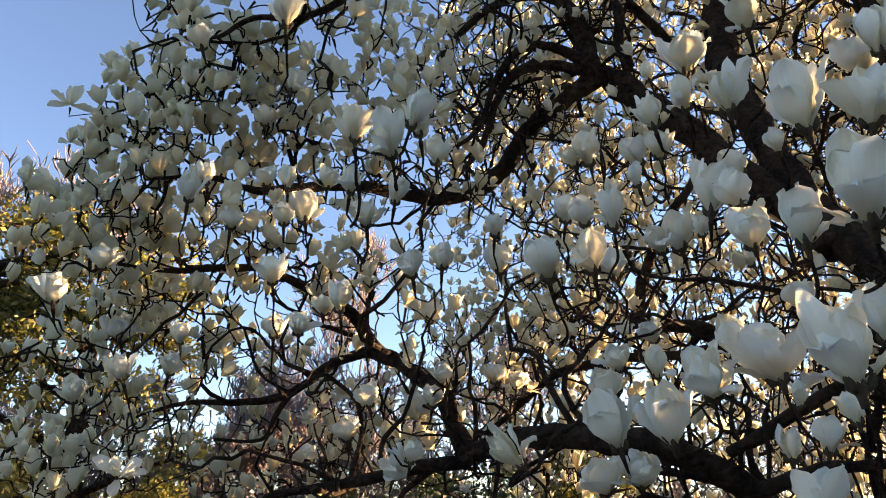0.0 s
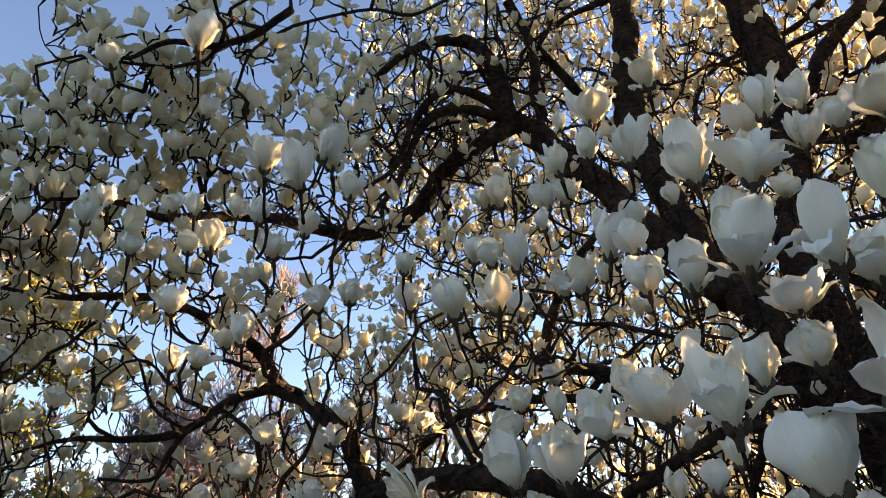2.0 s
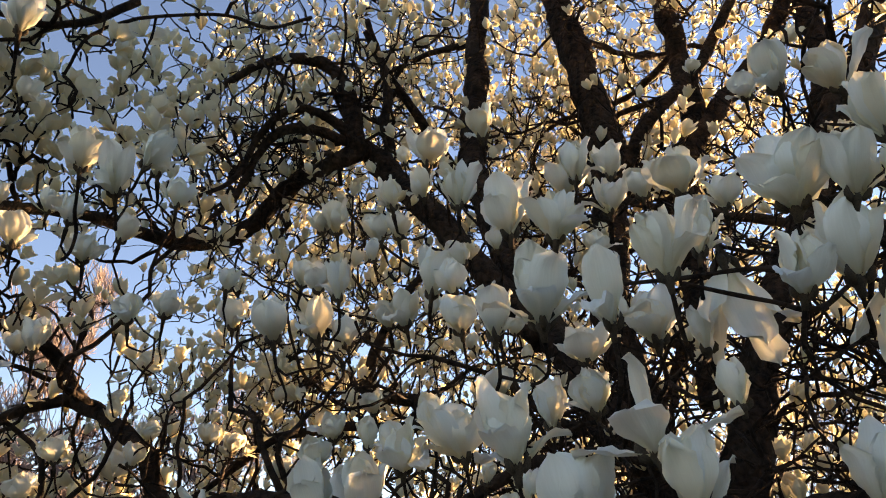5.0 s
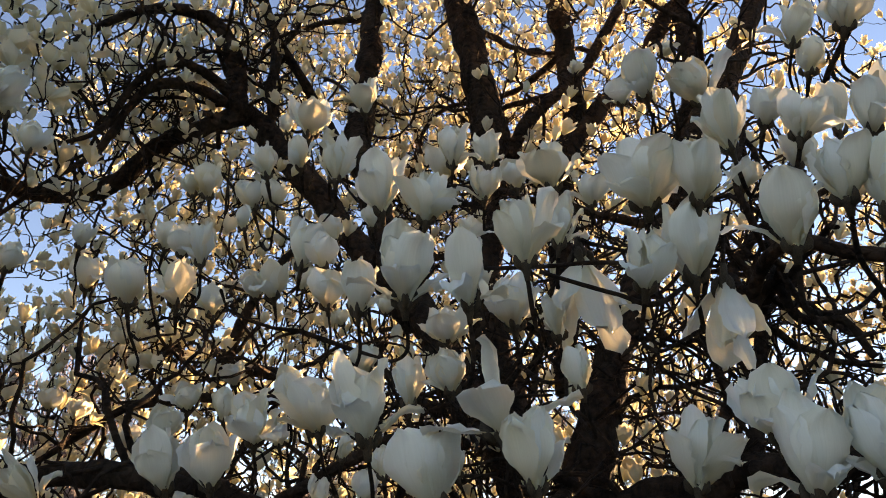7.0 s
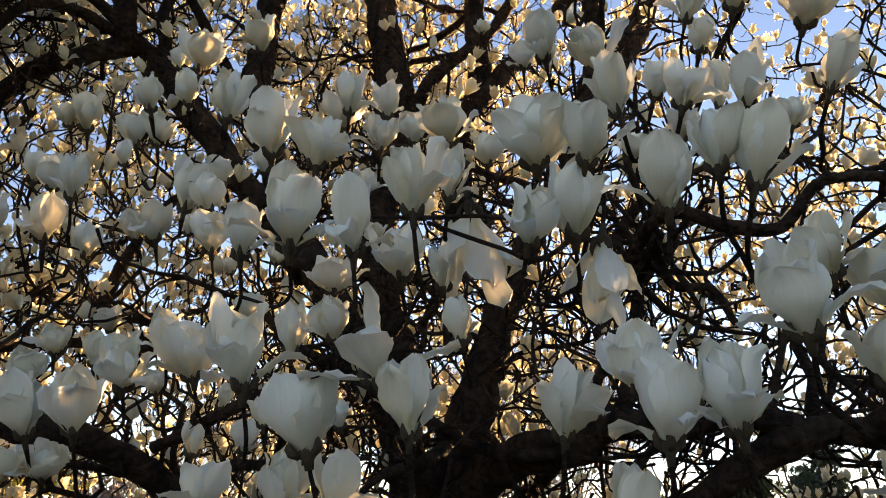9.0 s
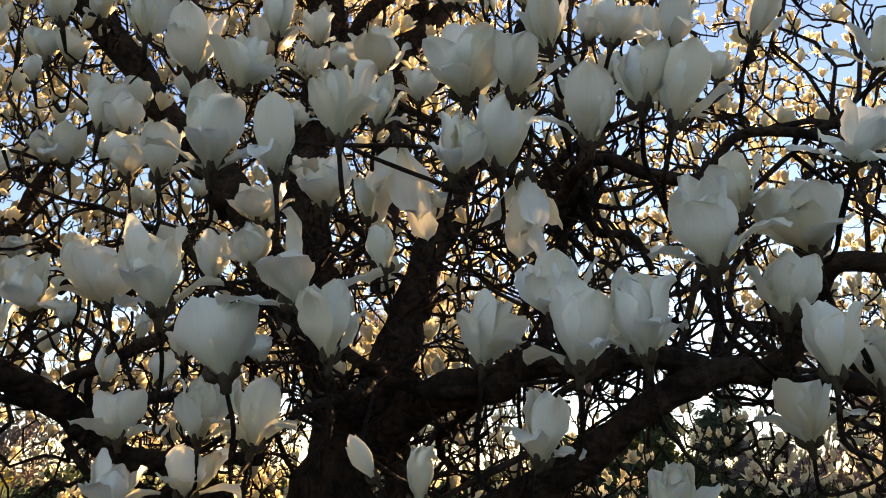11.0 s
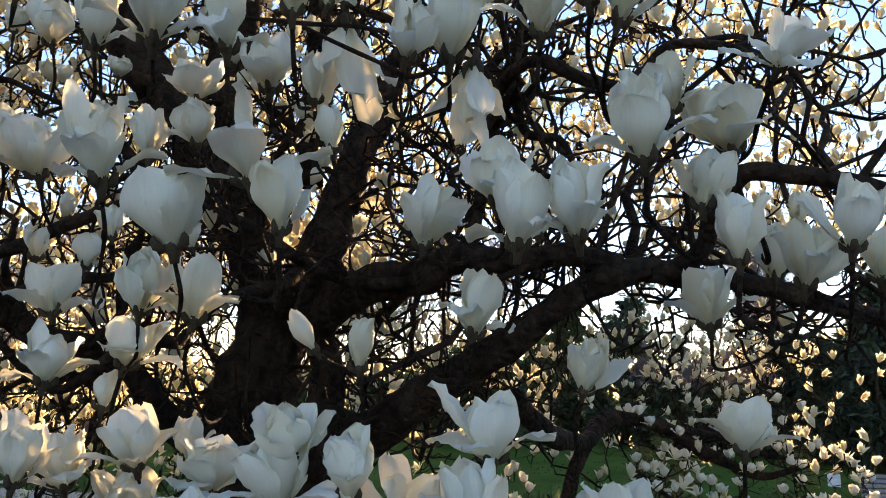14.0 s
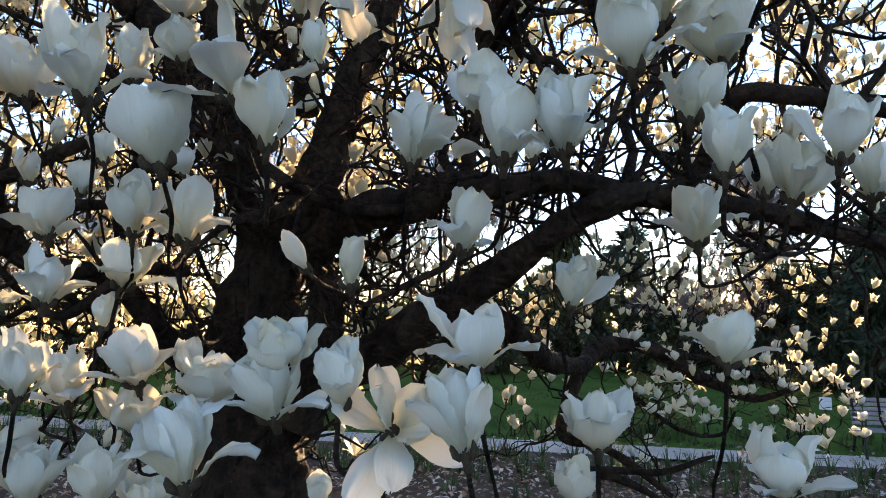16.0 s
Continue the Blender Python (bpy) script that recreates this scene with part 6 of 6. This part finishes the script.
bare_tree(17, 18, 6.0, 0.75, 36, BRUSH, 5)
bare_tree(27, 19, 6.2, 0.75, 37, BRUSH, 5)
bare_tree(-20.5, 13, 5.4, 0.75, 38, BRUSH, 5)
bare_tree(-13.5, 14, 5.4, 0.75, 39, BRUSH, 5)
bare_tree(-5, 15, 5.0, 0.75, 40, BRUSH, 5)
bare_tree(72, 21, 4.4, 0.75, 44, BRUSH, 5)
bare_tree(76.5, 21, 4.2, 0.75, 45, BRUSH, 5)

bm = bmesh.new()
bmesh.ops.create_icosphere(bm, subdivisions=3, radius=1.9)
me = bpy.data.meshes.new("sun_disc")
bm.to_mesh(me)
bm.free()
SUN_GLOW, nt, bsdf = material("sun_glow")
bsdf.inputs["Emission Color"].default_value = (1.0, 0.80, 0.50, 1)
bsdf.inputs["Emission Strength"].default_value = 40.0
me.materials.append(SUN_GLOW)
tagged(new("sun_disc", me), "low bright sun behind the trees", "sun", kind="structure").matrix_world = Matrix.Translation(Vector(SUN_EYE) + SUN_WAY * 380)


# far wood all round, as one belt of leafless crowns and undergrowth
cs, rs = [], []
for k in range(620):
    a, d = rng.uniform(-180, 180), rng.uniform(60, 95)
    if 54 < a < 82:
        continue
    u = rng.uniform(0, 1)
    cs.append(around(a, d) + np.array((0, 0, 0.5 + 10.5 * u * (0.7 + 0.3 * math.sin(a * 0.21) * math.cos(a * 0.083)))))
    rs.append(rng.uniform(1.2, 2.6))
lv, lf = scatter_leaves(np.array(cs), np.array(rs), 60000, 0.40, 2.4)
tagged(new("far_wood", mesh_of("far_wood", lv, lf, FAR_WOOD, smooth=False)), "distant belt of leafless park woodland", "woodland", kind="stuff")


def leafy(name, theta, dist, height, breadth, leaves, size, mat, label, category, group="", low=0.15, cone=0.0, droop=0.0, stretch=1.0, clumps=70, clear=None):
    """An evergreen: a tapered trunk with limbs, and clumps of leaves whose outline narrows upwards by cone."""
    at = around(theta, dist)
    ob = thing(name, at, label, category, group)
    vs, fs = [], []
    top = at + np.array((0.1, 0.05, height * 0.93))
    tube(np.linspace(at - (0, 0, 0.1), top, 7) + rng.normal(0, 0.02 * breadth, (7, 3)) * (1, 1, 0), np.linspace(0.035, 0.006, 7) * height, 8, vs, fs)
    cs, rs = [], []
    for k in range(clumps):
        u = rng.uniform(low, 1.0)
        reach = breadth * (1 - cone * u) * (0.55 + 0.45 * math.sin(math.pi * min(1, 0.25 + 0.8 * u))) * rng.uniform(0.25, 1.0) ** 0.6
        a = rng.uniform(0, 2 * math.pi)
        c = at + np.array((math.cos(a) * reach, math.sin(a) * reach, u * height - droop * reach * 0.4))
        c[2] = max(c[2], 0.12 * height)
        cs.append(c)
        rs.append(breadth * rng.uniform(0.14, 0.27))
        barred = clear is not None and np.linalg.norm(np.cross((at + c) / 2 + (0, 0, 0.25 * height) - clear[0], clear[1])) < 1.0
        if k % 3 == 0 and not barred:
            root = at + np.array((0, 0, max(0.1, u * height - 0.35 * reach)))
            sv, sf = [], []
            tube(np.array([root, (root + c) / 2 + (0, 0, 0.05), c]), np.array((0.012, 0.008, 0.003)) * height, 5, sv, sf)
            part("limb", mesh_of("limb", np.concatenate(sv), sf, BARK), ob)
    part("trunk", mesh_of("trunk", np.concatenate(vs), fs, BARK), ob)
    lv, lf = scatter_leaves(np.array(cs), np.array(rs), leaves, size, stretch, droop, clear)
    part("crown", mesh_of("crown", lv, lf, mat, smooth=False), ob, kind="stuff")


DARK = "broad dark green conifer at the lawn's edge"
leafy("conifer", 80.6, 22, 3.0, 2.0, 30000, 0.11, CONIFER, DARK, "conifer", "dark conifers", 0.05, 0.45, 0.3, 2.4, 90)
leafy("conifer", 86.5, 21, 4.5, 2.5, 28000, 0.13, CONIFER, DARK, "conifer", "dark conifers", 0.05, 0.55, 0.3, 2.4, 120)
leafy("conifer", 93, 21, 6.0, 2.8, 30000, 0.13, CONIFER, DARK, "conifer", "dark conifers", 0.05, 0.55, 0.3, 2.4, 120)
leafy("conifer", 101, 20, 6.6, 3.2, 16000, 0.15, CONIFER, DARK, "conifer", "dark conifers", 0.05, 0.55, 0.3, 1.5)
leafy("shrub", 56.3, 22, 3.0, 1.7, 20000, 0.14, SHRUB, "dense dark evergreen shrub behind the lawn", "shrub", "evergreen shrubs", 0.05)
leafy("shrub", 62.0, 45, 4.0, 1.8, 14000, 0.26, SHRUB, "dense dark evergreen shrub behind the lawn", "shrub", "evergreen shrubs", 0.05)
# added sun blocker: raised crown shades path and bed, low sun passes beneath
leafy("evergreen_tree", 63.2, 35, 5.6, 1.3, 16000, 0.16, SHRUB, "dark evergreen tree added to shade the path, lower trunk bare", "tree", "", 0.42)
leafy("shrub", 72.0, 22, 1.8, 1.5, 12000, 0.19, SHRUB, "dense dark evergreen shrub behind the lawn", "shrub", "evergreen shrubs", 0.05)
leafy("shrub", 58.6, 24, 1.9, 1.3, 12000, 0.19, SHRUB, "dense dark evergreen shrub behind the lawn", "shrub", "evergreen shrubs", 0.05)
leafy("shrub", 50, 25, 1.8, 2.3, 11000, 0.19, SHRUB, "dense dark evergreen shrub behind the lawn", "shrub", "evergreen shrubs", 0.05)
leafy("shrub", 40, 25, 1.8, 2.4, 10000, 0.19, SHRUB, "dense dark evergreen shrub behind the lawn", "shrub", "evergreen shrubs", 0.05)
leafy("shrub", 31, 24, 1.8, 2.6, 10000, 0.19, SHRUB, "dense dark evergreen shrub behind the lawn", "shrub", "evergreen shrubs", 0.05)
leafy("shrub", 22, 23, 1.9, 2.6, 10000, 0.19, SHRUB, "dense dark evergreen shrub behind the lawn", "shrub", "evergreen shrubs", 0.05)
leafy("shrub", 76.5, 23, 1.9, 1.8, 14000, 0.14, SHRUB, "dense dark evergreen shrub behind the lawn", "shrub", "evergreen shrubs", 0.05)
# added shrub that keeps the low sun off a strip of lawn
leafy("shrub", 64.3, 26, 1.7, 1.3, 8000, 0.17, SHRUB, "low dark evergreen shrub added to shade the lawn", "shrub", "evergreen shrubs", 0.05)
leafy("shrub", 60.2, 30, 2.4, 1.6, 10000, 0.19, SHRUB, "dense dark evergreen shrub behind the lawn", "shrub", "evergreen shrubs", 0.05)
leafy("pine_tree", 67.6, 23, 4.4, 1.3, 12000, 0.11, CONIFER, "dense dark pine standing against the low sun", "tree", "", 0.03, 0.25, 0.2, 2.4, 100, (SUN_EYE, np.array(SUN_WAY), 0.40))
leafy("evergreen_tree", -27.5, 10.5, 6.0, 1.9, 26000, 0.085, GOLDEN, "evergreen tree with small golden-green leaves", "tree", "", 0.1)
leafy("evergreen_tree", -36, 10.0, 6.2, 1.9, 12000, 0.085, GOLDEN, "evergreen tree with small golden-green leaves", "tree", "", 0.1)
leafy("evergreen_shrub", 11.5, 13, 3.9, 1.1, 9000, 0.075, GOLDEN, "rounded golden-green evergreen garden shrub", "shrub", "", 0.1)
leafy("evergreen_shrub", 2.0, 15, 3.2, 1.8, 9000, 0.09, SHRUB, "dark evergreen shrub below bare trees", "shrub", "", 0.1)
leafy("evergreen_shrub", -9.0, 15, 3.2, 1.8, 9000, 0.09, SHRUB, "dark evergreen shrub below bare trees", "shrub", "", 0.1)
leafy("evergreen_shrub", -18.0, 15, 3.4, 1.8, 9000, 0.09, SHRUB, "dark evergreen shrub below bare trees", "shrub", "", 0.1)
leafy("small_shrub", 70.2, 12.4, 1.15, 0.62, 3500, 0.05, GOLDEN, "small budding shrub with yellow-green leaves by the path", "shrub", "", 0.1)
leafy("small_shrub", 79.3, 12.9, 1.05, 0.42, 900, 0.05, GOLDEN, "thin twiggy shrub with few yellow-green leaves", "shrub", "", 0.2)

# ---- bulb leaves, litter ----


def blades(name, label, rows):
    """Tufts of strap leaves: rows of (along, across, spread along, spread across, tufts, height)."""
    vs, fs = [], []
    for s0, n0, ds, dn, count, tall in rows:
        for _ in range(count):
            c = np.array(laid(s0 + rng.uniform(-ds, ds), n0 + rng.uniform(-dn, dn)))
            for _ in range(int(rng.integers(5, 10))):
                a, h = rng.uniform(0, 6.28), tall * rng.uniform(0.6, 1.2)
                out = np.array((math.cos(a), math.sin(a), 0))
                side = np.array((-out[1], out[0], 0)) * 0.011
                lean = rng.uniform(0.1, 0.55)
                base = c + out * rng.uniform(0, 0.04)
                b = len(vs)
                for u in (0.0, 0.4, 0.75, 1.0):
                    q = base + out * lean * h * u * u + np.array((0, 0, h * (u - 0.25 * lean * u * u) - 0.03))
                    vs += [q - side * (1 - 0.85 * u * u), q + side * (1 - 0.85 * u * u)]
                fs += [(b + 2 * i, b + 2 * i + 1, b + 2 * i + 3, b + 2 * i + 2) for i in range(3)]
    tagged(new(name, mesh_of(name, vs, fs, BLADE)), label, "leaves", kind="stuff")


blades("bulb_leaves", "tufts of strap-shaped green bulb leaves beside the path", ((4, 9.5, 14, 0.75, 700, 0.30), (2, 12.2, 12, 0.6, 420, 0.26), (0, 8.2, 8, 0.6, 90, 0.26)))
blades("grass", "short uneven lawn grass at the path's edge", ((4, 11.65, 16, 0.16, 700, 0.09), (4, 15, 16, 3.2, 2200, 0.07)))

vs, fs = [], []
for _ in range(26000):
    s, n = rng.uniform(-9, 14), rng.uniform(3.0, 10.0) if rng.uniform() < 0.8 else rng.uniform(10.2, 11.4)
    if n > 10.1 and rng.uniform() < 0.8:
        continue
    c = np.array(laid(s, n, 0.03 + rng.uniform(0, 0.03)))
    a, sz = rng.uniform(0, 6.28), rng.uniform(0.022, 0.05)
    e1 = np.array((math.cos(a), math.sin(a), rng.normal(0, 0.35))) * sz
    e2 = np.array((-math.sin(a), math.cos(a), rng.normal(0, 0.35))) * sz * 0.55
    b = len(vs)
    vs += [c - e1, c + e2 + (0, 0, 0.012), c + e1, c - e2 + (0, 0, 0.012), c]
    fs += [(b, b + 4, b + 1), (b + 1, b + 4, b + 2), (b + 2, b + 4, b + 3), (b + 3, b + 4, b)]
tagged(new("leaf_litter", mesh_of("leaf_litter", vs, fs, LITTER)), "dry brown leaves and fallen white petals on soil", "leaf litter", kind="stuff")

# ---- bench and sign ----


def box(name, size, m, mat, parent, bevel=0.006, label=""):
    bm = bmesh.new()
    bmesh.ops.create_cube(bm, size=1.0)
    bmesh.ops.scale(bm, vec=size, verts=bm.verts)
    bmesh.ops.bevel(bm, geom=list(bm.edges), offset=bevel, segments=2, affect="EDGES")
    me = bpy.data.meshes.new(name)
    bm.to_mesh(me)
    bm.free()
    me.materials.append(mat)
    ob = new(name, me)
    ob.parent = parent
    ob.matrix_basis = m
    return tagged(ob, label)


def park_bench(at, turn):
    b = tagged(new("park_bench"), "weathered grey wooden slat bench with iron legs", "bench")
    b.empty_display_size = 0.1
    b.matrix_world = Matrix.Translation(at) @ Matrix.Rotation(turn, 4, "Z") @ Matrix.Diagonal((0.9, 0.9, 0.9, 1))
    for k in range(5):
        box("seat_slat", (1.8, 0.075, 0.03), pose(0, -0.20 + 0.095 * k, 0.44 - 0.006 * k), BENCH_WOOD, b)
    for k in range(6):
        box("back_slat", (1.8, 0.024, 0.058), pose(0, 0.235 + 0.026 * k, 0.50 + 0.072 * k, -16), BENCH_WOOD, b)
    for x in (-0.86, 0.0, 0.86):
        vs, fs = [], []
        tube([(x, -0.27, -0.02), (x, -0.24, 0.2), (x, -0.23, 0.42)], [0.026, 0.022, 0.024], 8, vs, fs)
        tube([(x, 0.33, -0.02), (x, 0.25, 0.2), (x, 0.22, 0.42), (x, 0.30, 0.66), (x, 0.40, 0.93)], [0.026, 0.022, 0.024, 0.022, 0.018], 8, vs, fs)
        tube([(x, -0.25, 0.41), (x, 0.0, 0.40), (x, 0.24, 0.40)], [0.022, 0.02, 0.022], 8, vs, fs)
        leg = new("leg", mesh_of("leg", np.concatenate(vs), fs, IRON))
        leg.parent = b
        if x:
            vs, fs = [], []
            tube([(x, 0.27, 0.64), (x, 0.0, 0.66), (x, -0.24, 0.64), (x, -0.25, 0.43)], [0.018, 0.022, 0.02, 0.016], 8, vs, fs)
            arm = new("armrest", mesh_of("armrest", np.concatenate(vs), fs, IRON))
            arm.parent = b
    return b


park_bench(laid(-4.74, 11.3, 0.0), math.atan2(ALONG.y, ALONG.x) + math.pi)

sign = thing("garden_sign", (13.69, 2.01, 0.0), "small white sign board on a post in the lawn", "sign")
box("post", (0.03, 0.03, 0.50), Matrix.Identity(4), IRON, sign).matrix_basis = pose(0, 0, 0.23)
box("panel", (0.19, 0.02, 0.21), pose(0, -0.03, 0.49, -18, 0, 0), SIGN_WHITE, sign)
sign.matrix_world = Matrix.Translation((13.69, 2.01, 0.0)) @ Matrix.Rotation(radians(-80), 4, "Z")
